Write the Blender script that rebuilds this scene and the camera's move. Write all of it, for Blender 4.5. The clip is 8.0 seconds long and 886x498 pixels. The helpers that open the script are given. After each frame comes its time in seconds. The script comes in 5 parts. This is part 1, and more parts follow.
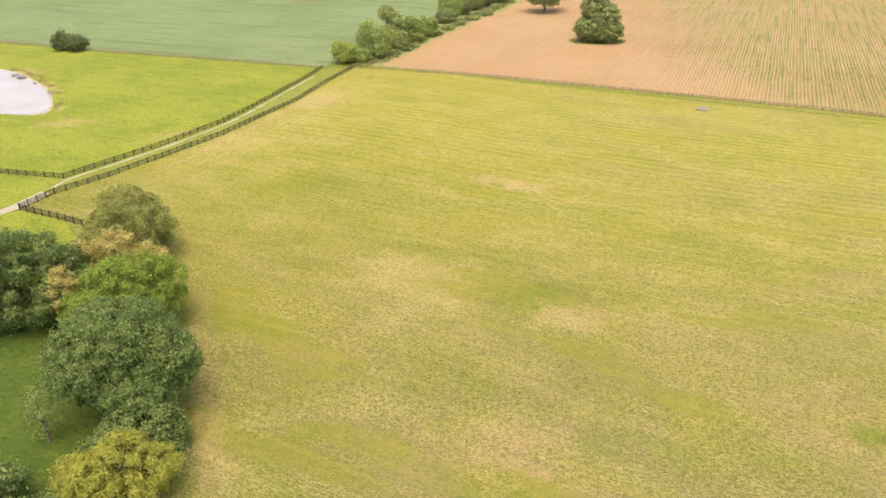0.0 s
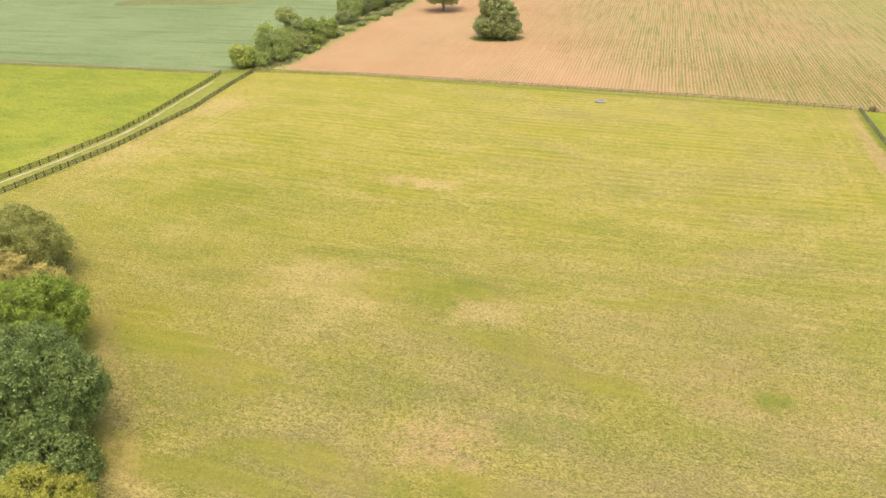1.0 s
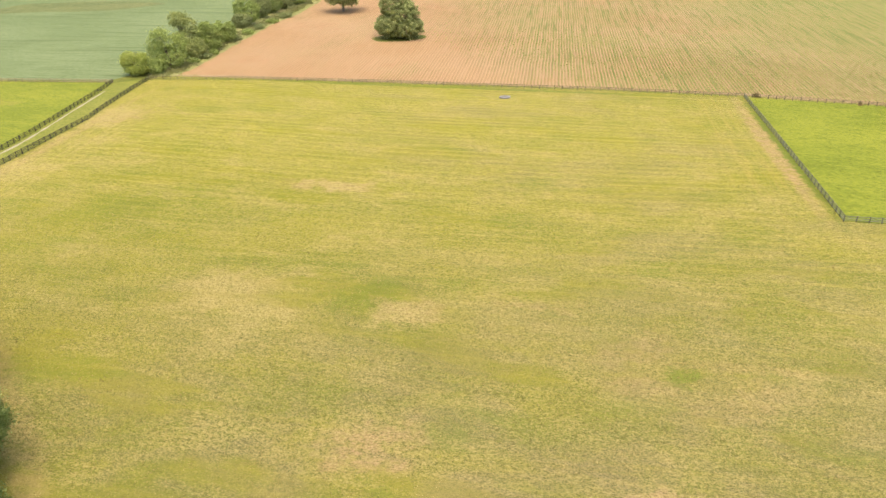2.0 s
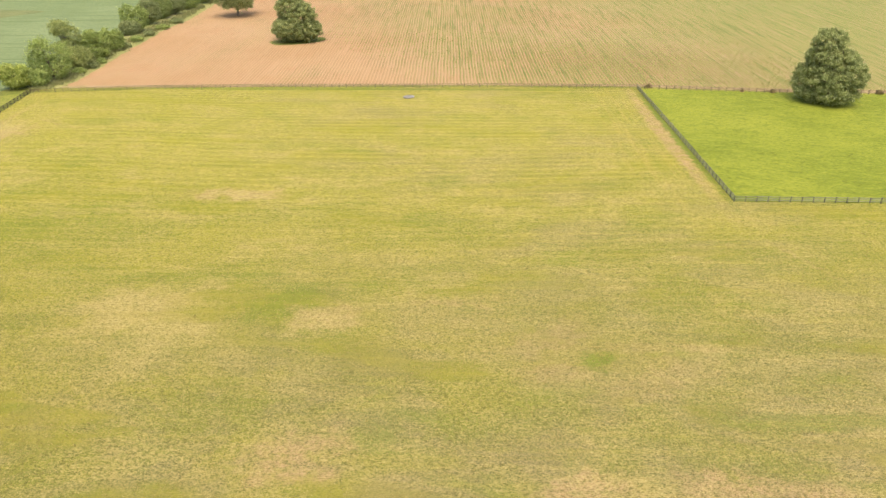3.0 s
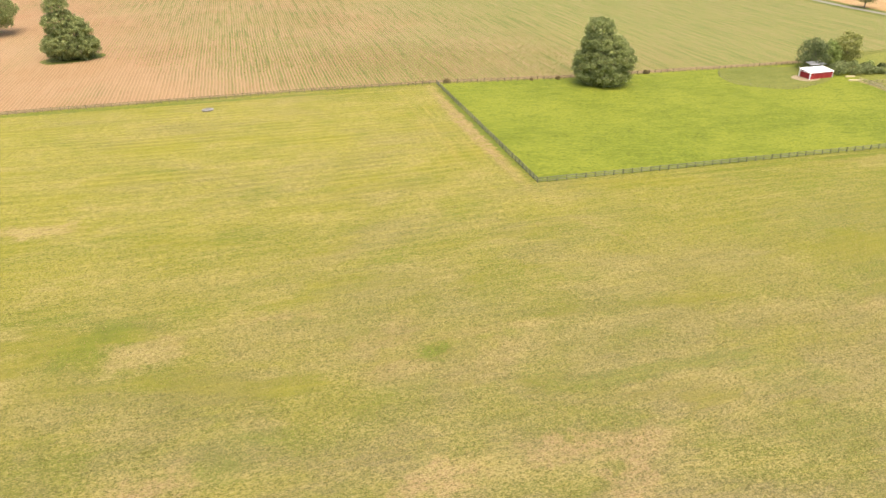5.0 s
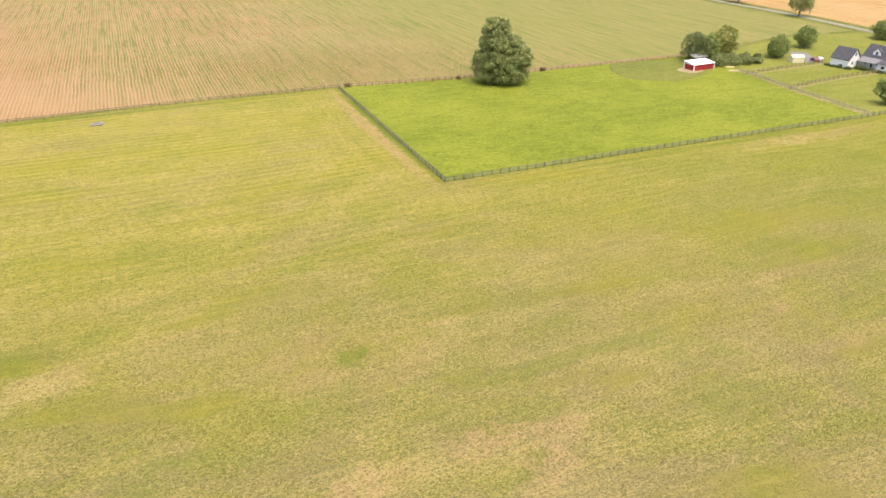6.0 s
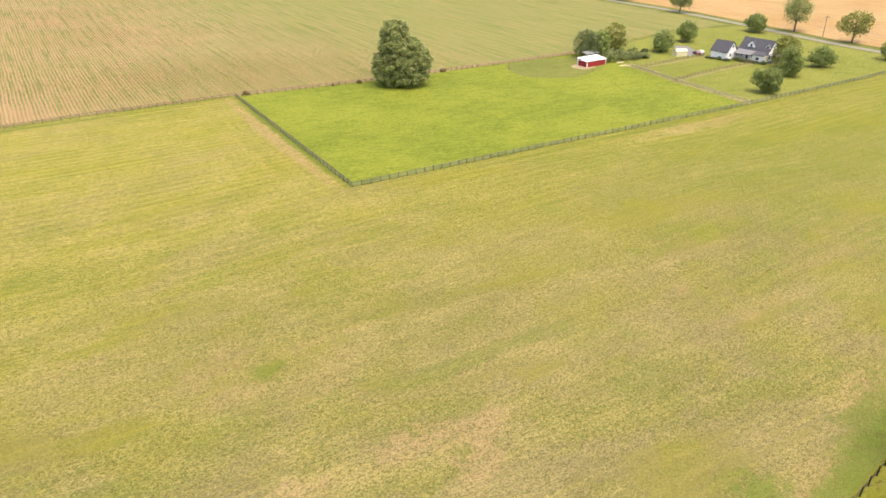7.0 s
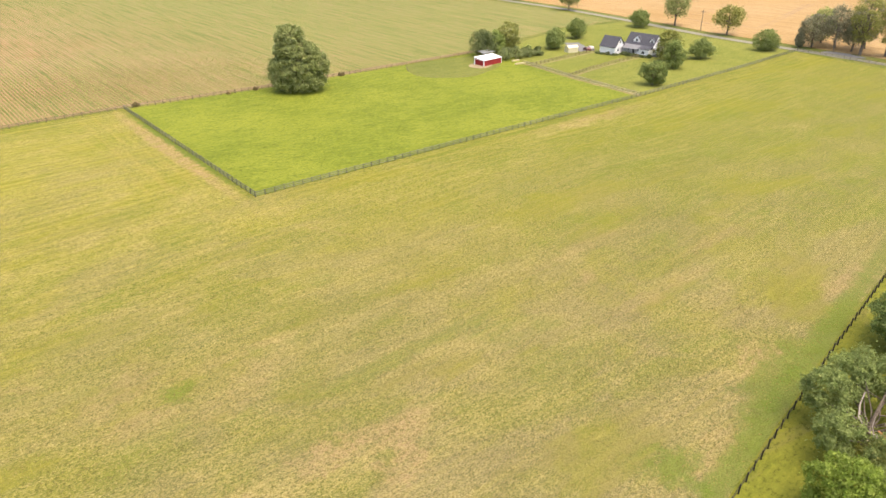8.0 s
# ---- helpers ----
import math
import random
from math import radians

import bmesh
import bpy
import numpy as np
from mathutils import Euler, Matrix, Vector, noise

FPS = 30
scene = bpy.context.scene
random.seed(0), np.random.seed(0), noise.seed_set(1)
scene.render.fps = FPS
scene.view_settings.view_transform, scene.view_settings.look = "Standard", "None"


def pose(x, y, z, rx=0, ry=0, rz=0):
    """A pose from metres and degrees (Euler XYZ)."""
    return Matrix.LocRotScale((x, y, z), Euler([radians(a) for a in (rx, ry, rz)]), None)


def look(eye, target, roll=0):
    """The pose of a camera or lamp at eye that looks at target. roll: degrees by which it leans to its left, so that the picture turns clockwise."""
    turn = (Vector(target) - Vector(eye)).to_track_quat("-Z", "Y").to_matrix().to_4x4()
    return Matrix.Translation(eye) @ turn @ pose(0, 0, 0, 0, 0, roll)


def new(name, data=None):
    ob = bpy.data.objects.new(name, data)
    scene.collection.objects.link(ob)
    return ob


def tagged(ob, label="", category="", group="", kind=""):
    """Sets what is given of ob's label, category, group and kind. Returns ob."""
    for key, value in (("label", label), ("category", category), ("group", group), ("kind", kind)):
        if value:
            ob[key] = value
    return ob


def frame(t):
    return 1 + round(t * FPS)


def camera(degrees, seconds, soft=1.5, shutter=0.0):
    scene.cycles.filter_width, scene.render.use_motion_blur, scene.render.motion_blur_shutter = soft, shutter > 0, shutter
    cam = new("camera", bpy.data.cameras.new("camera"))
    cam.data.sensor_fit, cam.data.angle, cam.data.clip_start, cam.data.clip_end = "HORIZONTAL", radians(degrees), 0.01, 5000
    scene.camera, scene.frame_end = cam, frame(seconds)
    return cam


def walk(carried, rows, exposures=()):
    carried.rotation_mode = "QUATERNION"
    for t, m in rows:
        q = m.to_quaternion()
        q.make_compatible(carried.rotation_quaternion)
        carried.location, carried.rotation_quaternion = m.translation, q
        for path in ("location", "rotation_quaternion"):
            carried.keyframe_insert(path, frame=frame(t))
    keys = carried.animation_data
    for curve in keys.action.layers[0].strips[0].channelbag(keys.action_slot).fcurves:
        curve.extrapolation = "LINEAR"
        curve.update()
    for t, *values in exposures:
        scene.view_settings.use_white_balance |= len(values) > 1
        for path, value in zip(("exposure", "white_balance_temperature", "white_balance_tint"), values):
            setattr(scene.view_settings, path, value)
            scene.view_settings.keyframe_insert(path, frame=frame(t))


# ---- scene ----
cam = camera(64.29, 8.0, soft=1.5)
# seconds, x, y, z, heading (clockwise from +y), pitch, roll
ROWS = [
    (0.0, 0.00, 0.00, 62.00, 0.000, -27.804, -0.108),
    (0.5, -0.01, 0.00, 62.01, 3.904, -27.822, -0.052),
    (1.0, -0.03, 0.00, 62.02, 7.845, -27.823, -0.003),
    (1.5, -0.06, 0.00, 62.03, 11.724, -27.827, 0.046),
    (3.0, -0.20, -0.12, 62.10, 23.548, -27.807, 0.069),
    (3.5, -0.20, -0.14, 62.12, 27.545, -27.757, 0.073),
    (4.0, -0.18, -0.16, 62.13, 31.553, -27.723, 0.051),
    (4.5, -0.16, -0.18, 62.14, 35.537, -27.682, 0.029),
    (6.0, -0.08, -0.38, 62.12, 47.514, -27.426, 0.001),
    (6.5, -0.07, -0.42, 62.13, 51.482, -27.324, -0.027),
    (7.0, -0.06, -0.46, 62.14, 55.536, -27.216, -0.036),
    (7.5, -0.05, -0.50, 62.16, 59.405, -27.147, -0.059),
    (8.0, -0.03, -0.53, 62.17, 63.673, -27.082, -0.106),
]
walk(cam, [(t, pose(x, y, z, 90 + p, 0, -h) @ pose(0, 0, 0, 0, 0, r)) for t, x, y, z, h, p, r in ROWS],
     exposures=[(0.0, 1.46, 7150, 14), (3.0, 1.42, 7150, 14), (6.0, 1.42, 7150, 14), (8.0, 1.45, 7150, 14)])

# ---- light ----
SUN_ELEVATION, SUN_TURN = 74.0, 190.0
world = bpy.data.worlds.new("sky")
scene.world = world
world.use_nodes = True
wn = world.node_tree.nodes
sky = wn.new("ShaderNodeTexSky")
sky.sky_type, sky.sun_disc = "NISHITA", False
sky.sun_elevation, sky.sun_rotation = radians(SUN_ELEVATION), radians(SUN_TURN)
sky.air_density, sky.dust_density, sky.ozone_density = 1.0, 4.0, 1.0
wn["Background"].inputs["Strength"].default_value = 0.15
world.node_tree.links.new(sky.outputs[0], wn["Background"].inputs["Color"])
sun_data = bpy.data.lights.new("sun", "SUN")
sun_data.energy, sun_data.angle, sun_data.color = 1.2, radians(70), (1.0, 0.94, 0.82)
sun = new("sun", sun_data)
sa, se = radians(SUN_TURN), radians(SUN_ELEVATION)
sun.matrix_world = look((0, 0, 0), (-math.sin(sa) * math.cos(se), -math.cos(sa) * math.cos(se), -math.sin(se)))
sun.location = (0, 0, 200)


# ---- material helpers ----
class Nodes:
    """A small wrapper to wire a node tree."""

    def __init__(self, name, roughness=0.85, specular=0.2):
        self.mat = bpy.data.materials.new(name)
        self.mat.use_nodes = True
        self.t = self.mat.node_tree
        self.bsdf = self.t.nodes["Principled BSDF"]
        self.bsdf.inputs["Roughness"].default_value = roughness
        self.bsdf.inputs["Specular IOR Level"].default_value = specular
        self.coord = self.t.nodes.new("ShaderNodeTexCoord").outputs["Object"]

    def put(self, socket, value):
        if isinstance(value, bpy.types.NodeSocket):
            self.t.links.new(value, socket)
        elif isinstance(value, (tuple, list)) and len(value) == 3 and socket.type == "RGBA":
            socket.default_value = (*value, 1)
        else:
            socket.default_value = value

    def math(self, op, a, b=0.0, clamp=False):
        n = self.t.nodes.new("ShaderNodeMath")
        n.operation, n.use_clamp = op, clamp
        self.put(n.inputs[0], a), self.put(n.inputs[1], b)
        return n.outputs[0]

    def vec(self, op, a, b):
        n = self.t.nodes.new("ShaderNodeVectorMath")
        n.operation = op
        self.put(n.inputs[0], a), self.put(n.inputs[1], b)
        return n.outputs["Value"] if op in ("LENGTH", "DISTANCE", "DOT_PRODUCT") else n.outputs[0]

    def mapped(self, turn=0.0, scale=(1, 1, 1), shift=(0, 0, 0), v=None):
        n = self.t.nodes.new("ShaderNodeMapping")
        n.vector_type = "TEXTURE"
        self.put(n.inputs["Vector"], v or self.coord)
        n.inputs["Location"].default_value = shift
        n.inputs["Rotation"].default_value = (0, 0, radians(turn))
        n.inputs["Scale"].default_value = scale
        return n.outputs[0]

    def noise(self, size, detail=3.0, rough=0.55, v=None, warp=0.0):
        n = self.t.nodes.new("ShaderNodeTexNoise")
        self.put(n.inputs["Vector"], v or self.coord)
        n.inputs["Scale"].default_value = 1.0 / size
        n.inputs["Detail"].default_value, n.inputs["Roughness"].default_value = detail, rough
        n.inputs["Distortion"].default_value = warp
        return n.outputs[0]

    def ramp(self, value, low, high, to=(0.0, 1.0)):
        n = self.t.nodes.new("ShaderNodeMapRange")
        n.interpolation_type = "SMOOTHSTEP"
        self.put(n.inputs["Value"], value)
        for key, x in zip(("From Min", "From Max", "To Min", "To Max"), (low, high, *to)):
            n.inputs[key].default_value = x
        return n.outputs[0]

    def mix(self, fac, a, b, kind="MIX"):
        n = self.t.nodes.new("ShaderNodeMix")
        n.data_type, n.blend_type = "RGBA", kind
        self.put(n.inputs[0], fac), self.put(n.inputs[6], a), self.put(n.inputs[7], b)
        return n.outputs[2]

    def bump(self, height, depth, strength=1.0):
        n = self.t.nodes.new("ShaderNodeBump")
        n.inputs["Strength"].default_value, n.inputs["Distance"].default_value = strength, depth
        self.put(n.inputs["Height"], height)
        self.put(self.bsdf.inputs["Normal"], n.outputs[0])

    def colour(self, value):
        self.put(self.bsdf.inputs["Base Color"], value)
        return self.mat

    def random(self):
        return self.t.nodes.new("ShaderNodeObjectInfo").outputs["Random"]

    def island(self):
        return self.t.nodes.new("ShaderNodeNewGeometry").outputs["Random Per Island"]

    def spot(self, x, y, length, width, turn, wobble):
        """A mask, 1 in an uneven oval stain and 0 outside."""
        v = self.mapped(turn, (length, width, 1), (x, y, 0), wobble)
        return self.ramp(self.vec("LENGTH", self.vec("MULTIPLY", v, (1, 1, 0)), (0, 0, 0)), 1.0, 0.35)


MOW = -24.0     # the mower's direction, along the back fence
ROWDIR = 66.0   # the drills of the crop field, square to it


def grass(name, base, light, dark, dry=None, mow=None, dry_from=0.55, lush=0.0, stains=(), pass_size=(18, 1.3, 1)):
    g = Nodes(name, 0.9, 0.1)
    big = g.noise(28, 4, 0.6)
    mid = g.noise(3.2, 5, 0.7, g.mapped(MOW, (2.4, 1, 1)))
    fine = g.noise(0.6, 3, 0.8, g.mapped(MOW, (1.8, 1, 1)))
    c = g.mix(g.ramp(big, 0.35, 0.68), base, light)
    c = g.mix(g.ramp(mid, 0.53, 0.66, (0, 0.6)), c, dark)
    c = g.mix(g.ramp(mid, 0.48, 0.36, (0, 0.9)), c, light)
    if mow is not None:
        band = g.noise(1.0, 3, 0.65, g.mapped(mow, pass_size))
        c = g.mix(g.ramp(band, 0.52, 0.68, (0, 0.7)), c, light)
        c = g.mix(g.ramp(band, 0.46, 0.3, (0, 0.6)), c, dark)
    if dry:
        d = g.noise(11, 5, 0.68, g.mapped(MOW, (2.2, 1, 1)), 0.6)
        c = g.mix(g.ramp(d, dry_from, dry_from + 0.13, (0, 0.8)), c, dry)
    if stains:
        n = g.t.nodes.new("ShaderNodeTexNoise")
        n.inputs["Scale"].default_value, n.inputs["Detail"].default_value = 0.2, 5.0
        g.put(n.inputs["Vector"], g.coord)
        wob = g.vec("ADD", g.coord, g.vec("MULTIPLY", g.vec("SUBTRACT", n.outputs["Color"], (0.5, 0.5, 0.5)), (14, 14, 0)))
        for x, y, a, b, turn, f in stains:
            c = g.mix(g.math("MULTIPLY", g.spot(x, y, a, b, turn, wob), f), c, (0.24, 0.195, 0.07))
    c = g.mix(g.ramp(fine, 0.48, 0.34, (0, 0.7)), c, tuple(0.6 * x for x in dark))
    c = g.mix(g.ramp(fine, 0.52, 0.66, (0, 0.6)), c, tuple(1.2 * x for x in light))
    g.bump(g.math("ADD", fine, g.math("MULTIPLY", mid, 0.6)), 0.3 + lush, 0.8)
    return g.colour(c)


def hay_material():
    """Mown hay meadow: green aftermath with left straw in broken swaths, thin dry patches and a few lush green spots."""
    g = Nodes("mown_hay", 0.9, 0.1)
    green, yellow, dark = (0.134, 0.150, 0.018), (0.192, 0.186, 0.023), (0.080, 0.088, 0.012)
    straw, mauve, bare, lush = (0.268, 0.216, 0.070), (0.190, 0.150, 0.074), (0.305, 0.208, 0.100), (0.105, 0.150, 0.018)

    def shifted(size, amount, detail=5.0):
        n = g.t.nodes.new("ShaderNodeTexNoise")
        n.inputs["Scale"].default_value, n.inputs["Detail"].default_value = 1.0 / size, detail
        n.inputs["Roughness"].default_value = 0.7
        g.put(n.inputs["Vector"], g.coord)
        return g.vec("ADD", g.coord, g.vec("MULTIPLY", g.vec("SUBTRACT", n.outputs["Color"], (0.5, 0.5, 0.5)), (amount, amount, 0)))

    wob, wob2, curl = shifted(4.5, 16), shifted(2.0, 5), shifted(90, 14, 0.0)
    rag = shifted(1.3, 2.2)
    sep = g.t.nodes.new("ShaderNodeSeparateXYZ")
    g.put(sep.inputs[0], g.mapped(ROWDIR, v=wob))
    depth = sep.outputs[0]
    sepe = g.t.nodes.new("ShaderNodeSeparateXYZ")
    g.put(sepe.inputs[0], wob)
    east = g.ramp(sepe.outputs[0], 80, 200)
    # broad drifts of greener and yellower growth
    big = g.noise(30, 5, 0.62, g.mapped(MOW, (1.9, 1, 1), v=curl), 0.3)
    c = g.mix(g.ramp(big, 0.42, 0.58), green, yellow)
    # lighter and yellower with depth, greener to the east
    c = g.mix(g.ramp(depth, 75, 185, (0, 0.75)), c, (0.262, 0.252, 0.030))
    c = g.mix(g.math("MULTIPLY", east, 0.8), c, (0.158, 0.175, 0.021))
    near = g.ramp(depth, 130, 50)
    thatch = g.noise(12, 6, 0.70, g.mapped(MOW, (1.7, 1, 1), (11, 4, 0), curl), 0.5)
    mid_field = g.ramp(sepe.outputs[0], -60, 20, (0.35, 1.0))
    thin = g.math("MULTIPLY", g.math("MULTIPLY", near, g.math("SUBTRACT", mid_field, g.math("MULTIPLY", east, 0.5))), g.ramp(thatch, 0.40, 0.60, (0.25, 0.85)))
    c = g.mix(thin, c, mauve)
    worn = g.noise(20, 6, 0.68, g.mapped(MOW, (2.4, 1, 1), (71, 14, 0), curl), 0.5)
    c = g.mix(g.math("MULTIPLY", g.math("SUBTRACT", g.ramp(sepe.outputs[0], 0, 60), g.math("MULTIPLY", east, 0.85)), g.ramp(worn, 0.46, 0.62, (0.1, 0.7))), c, (0.226, 0.186, 0.078))
    # smooth drifts where the aftermath has closed
    closed = g.noise(15, 4, 0.6, g.mapped(MOW, (3.2, 1, 1), (61, 22, 0), curl), 0.3)
    smooth = g.ramp(closed, 0.53, 0.62)
    c = g.mix(g.math("MULTIPLY", smooth, 0.34), c, (0.176, 0.165, 0.016))
    greener = g.noise(13, 4, 0.6, g.mapped(MOW, (1.8, 1, 1), (40, 9, 0), curl), 0.4)
    lushness = g.ramp(greener, 0.53, 0.68, (0, 0.5))
    c = g.mix(lushness, c, (0.118, 0.150, 0.017))
    # the mower's passes, side by side, clearest far out
    row = g.t.nodes.new("ShaderNodeSeparateXYZ")
    g.put(row.inputs[0], g.mapped(ROWDIR, v=g.vec("ADD", curl, g.vec("MULTIPLY", g.vec("SUBTRACT", rag, g.coord), (0.35, 0.35, 0)))))
    swath = g.math("ABSOLUTE", g.math("SUBTRACT", g.math("FRACT", g.math("MULTIPLY", row.outputs[0], 1.0 / 2.9)), 0.5))
    kept = g.ramp(g.noise(1.0, 4, 0.6, g.mapped(MOW, (40, 7, 1), (17, 5, 0), curl)), 0.38, 0.58, (0.3, 1.0))
    outer = g.ramp(depth, 85, 175, (0.2, 1.0))
    c = g.mix(g.math("MULTIPLY", g.math("MULTIPLY", kept, outer), g.ramp(swath, 0.2, 0.06, (0, 0.62))), c, (0.320, 0.278, 0.052))
    c = g.mix(g.math("MULTIPLY", g.math("MULTIPLY", kept, outer), g.ramp(swath, 0.32, 0.46, (0, 0.55))), c, (0.165, 0.165, 0.018))
    streak = g.noise(1.0, 5, 0.7, g.mapped(MOW, (24, 1.5, 1), v=curl))
    c = g.mix(g.math("MULTIPLY", outer, g.ramp(streak, 0.51, 0.62, (0, 0.55))), c, (0.285, 0.240, 0.045))
    c = g.mix(g.math("MULTIPLY", outer, g.ramp(streak, 0.47, 0.35, (0, 0.42))), c, (0.150, 0.155, 0.017))
    head = g.spot(123.5, 149, 70, 15, 65.6, wob)
    across = g.noise(1.0, 4, 0.65, g.mapped(65.6, (26, 1.3, 1)))
    c = g.mix(g.math("MULTIPLY", head, g.ramp(across, 0.48, 0.62, (0, 0.7))), c, (0.285, 0.235, 0.052))
    c = g.mix(g.math("MULTIPLY", head, g.ramp(across, 0.47, 0.36, (0, 0.3))), c, green)
    lane_end = g.spot(-45, 196, 78, 13, 67, wob)
    along = g.noise(1.0, 4, 0.65, g.mapped(67, (22, 1.2, 1), (4, 2, 0)))
    c = g.mix(g.math("MULTIPLY", lane_end, g.ramp(along, 0.48, 0.60, (0.1, 0.75))), c, (0.315, 0.258, 0.075))
    # where straw was left: drifts of it, broken into swath lines and flecks
    drift = g.noise(9, 7, 0.72, g.mapped(MOW, (2.0, 1, 1), (5, 31, 0), curl), 0.4)
    lines = g.noise(1.0, 4, 0.7, g.mapped(MOW, (12, 0.9, 1), (3, 0.4, 0), curl))
    left = g.math("ADD", g.math("MULTIPLY", g.math("SUBTRACT", drift, 0.5), 1.25), g.math("MULTIPLY", g.math("SUBTRACT", lines, 0.5), 0.55))
    left = g.math("SUBTRACT", left, g.math("ADD", g.math("MULTIPLY", east, 0.13), g.math("MULTIPLY", smooth, 0.12)))
    for x, y, a, b, turn, f in STRAW_SPOTS:
        left = g.math("ADD", left, g.math("MULTIPLY", g.spot(x, y, a, b, turn, wob), f))
    c = g.mix(g.ramp(left, 0.02, 0.26, (0, 0.5)), c, straw)
    patchy = g.noise(1.6, 5, 0.8, g.mapped(MOW, (2.2, 1, 1)))
    broken = g.ramp(patchy, 0.38, 0.56, (0.25, 1.0))
    for x, y, a, b, turn, f in DRY_SPOTS:
        c = g.mix(g.math("MULTIPLY", g.math("MULTIPLY", g.spot(x, y, a, b, turn, wob), f), broken), c, bare)
    full = 0.0
    for x, y, a, b, turn, f in LUSH_SPOTS:
        m = g.math("MULTIPLY", g.spot(x, y, a, b, turn, wob), f)
        full = g.math("MAXIMUM", full, m)
        c = g.mix(m, c, lush)
    for x, y, a, b, turn, f, tone in STRIPS:
        m = g.math("MULTIPLY", g.spot(x, y, a, b, turn, wob2), f)
        if tone == "lush":
            full = g.math("MAXIMUM", full, m)
        c = g.mix(g.math("MULTIPLY", m, broken) if tone == "dry" else m, c, bare if tone == "dry" else lush)
    # flecks of straw and of dark stubble, thickest where the sward is thin
    fine = g.noise(0.17, 2, 0.8, g.mapped(MOW, (1.8, 1, 1)))
    coarse = g.noise(0.42, 2, 0.8, g.mapped(MOW, (4, 1, 1), (7, 2, 0), curl))
    older = g.ramp(depth, 70, 150)
    tuft = g.noise(0.44, 3, 0.75, g.mapped(MOW, (1.6, 1, 1)), 0.4)
    left = g.math("SUBTRACT", left, g.math("MULTIPLY", full, 0.9))
    calm = g.math("SUBTRACT", 1.0, g.math("MULTIPLY", g.math("MAXIMUM", g.math("MAXIMUM", smooth, lushness), full), 0.6))
    flecks = g.math("ADD", fine, g.math("MULTIPLY", left, 0.22))
    tufts = g.math("ADD", tuft, g.math("MULTIPLY", left, 0.25))
    c = g.mix(g.math("MULTIPLY", calm, g.ramp(fine, 0.47, 0.40, (0, 0.66))), c, (0.075, 0.074, 0.020))
    c = g.mix(g.math("MULTIPLY", older, g.ramp(coarse, 0.45, 0.38, (0, 0.4))), c, dark)
    c = g.mix(g.math("MULTIPLY", calm, g.ramp(tuft, 0.47, 0.37, (0, 0.62))), c, (0.086, 0.086, 0.017))
    c = g.mix(g.math("MULTIPLY", calm, g.ramp(tufts, 0.54, 0.63, (0, 0.55))), c, (0.300, 0.248, 0.085))
    c = g.mix(g.math("MULTIPLY", calm, g.ramp(flecks, 0.55, 0.61, (0, 0.58))), c, (0.330, 0.270, 0.108))
    c = g.mix(g.math("MULTIPLY", older, g.ramp(g.math("ADD", coarse, g.math("MULTIPLY", left, 0.22)), 0.555, 0.61, (0, 0.5))), c, (0.345, 0.285, 0.080))
    g.bump(g.math("ADD", fine, tuft), 0.3, 0.8)
    return g.colour(c)


# long worn or lush strips beside fences and trees
STRIPS = [(105.8, 78, 11, 0.7, 91, 0.4, "dry"), (129.4, 146.4, 62, 3.1, 65.6, 0.95, "dry"), (131.9, 145.3, 62, 1.6, 65.6, 0.8, "lush"), (-33, 78, 40, 3.2, 109, 0.42, "dry"), (95, -9.6, 80, 2.9, -15, 0.7, "lush"), (60, 226, 110, 2.5, MOW, 0.6, "lush"),
          (-51.5, 196, 70, 2.6, 67, 0.6, "dry"), (200, 59.5, 90, 1.6, MOW, 0.35, "lush"), (205, 53, 40, 3.0, MOW - 2, 0.35, "dry"), (-24.5, 223, 9, 0.8, -60, 0.5, "dry"), (-21, 220, 10, 0.7, -62, 0.4, "dry"),
          (60, 36, 12, 3.0, MOW, 0.45, "dry"), (76, 43, 26, 2.6, MOW, 0.3, "lush"), (112, 12, 18, 2.6, MOW, 0.35, "dry"), (136, 7, 18, 2.2, MOW, 0.35, "dry"), (46, 67, 8, 4.0, MOW, 0.45, "dry"), (64, 66, 22, 1.8, MOW, 0.3, "dry"), (120, 30, 30, 2.4, MOW, 0.3, "dry")]
# x, y, half length, half width, turn, strength
DRY_SPOTS = [(20.5, 94, 8, 5, -20, 0.5), (9.0, 65.4, 8, 6, 10, 0.85), (15.2, 149.5, 15, 4, MOW, 0.8), (-37, 217, 8, 12, -60, 0.7),
             (-9, 109, 17, 9, 10, 0.2), (37.5, 47, 10, 4, 0, 0.85), (53.5, 41.5, 9, 3, MOW, 0.75), (57.5, 33.5, 11, 4, 20, 0.7), (97, -4.3, 7, 4, 0, 0.85),
             (128.8, -17, 12, 4, -15, 0.6), (110.7, 24.5, 4, 3, 0, 0.5), (50, 75, 10, 4, 10, 0.35), (42, 89, 10, 3, MOW, 0.45),
             (207, 50, 26, 4, MOW, 0.45), (73.7, -2.3, 9, 4, 0, 0.45), (60, 60, 12, 5, 10, 0.3)]
STRAW_SPOTS = [(-4, 106, 20, 10, -30, 0.26), (-8, 93, 7, 6, 0, 0.22), (16.3, 149.7, 13, 3, MOW, 0.3), (-18, 154, 18, 3, -8, 0.2), (-40, 219, 14, 9, 60, 0.3), (-54, 178, 9, 12, 60, 0.22), (19, 94, 8, 5, -20, 0.12), (80, 33, 26, 7, MOW, 0.06), (56, 38, 26, 8, MOW, 0.06),
               (192, 55, 30, 3.5, MOW, 0.2), (97, -3, 12, 7, -20, 0.06), (250, 0, 60, 5, -16, 0.09), (154, 8, 16, 5, -20, 0.1)]
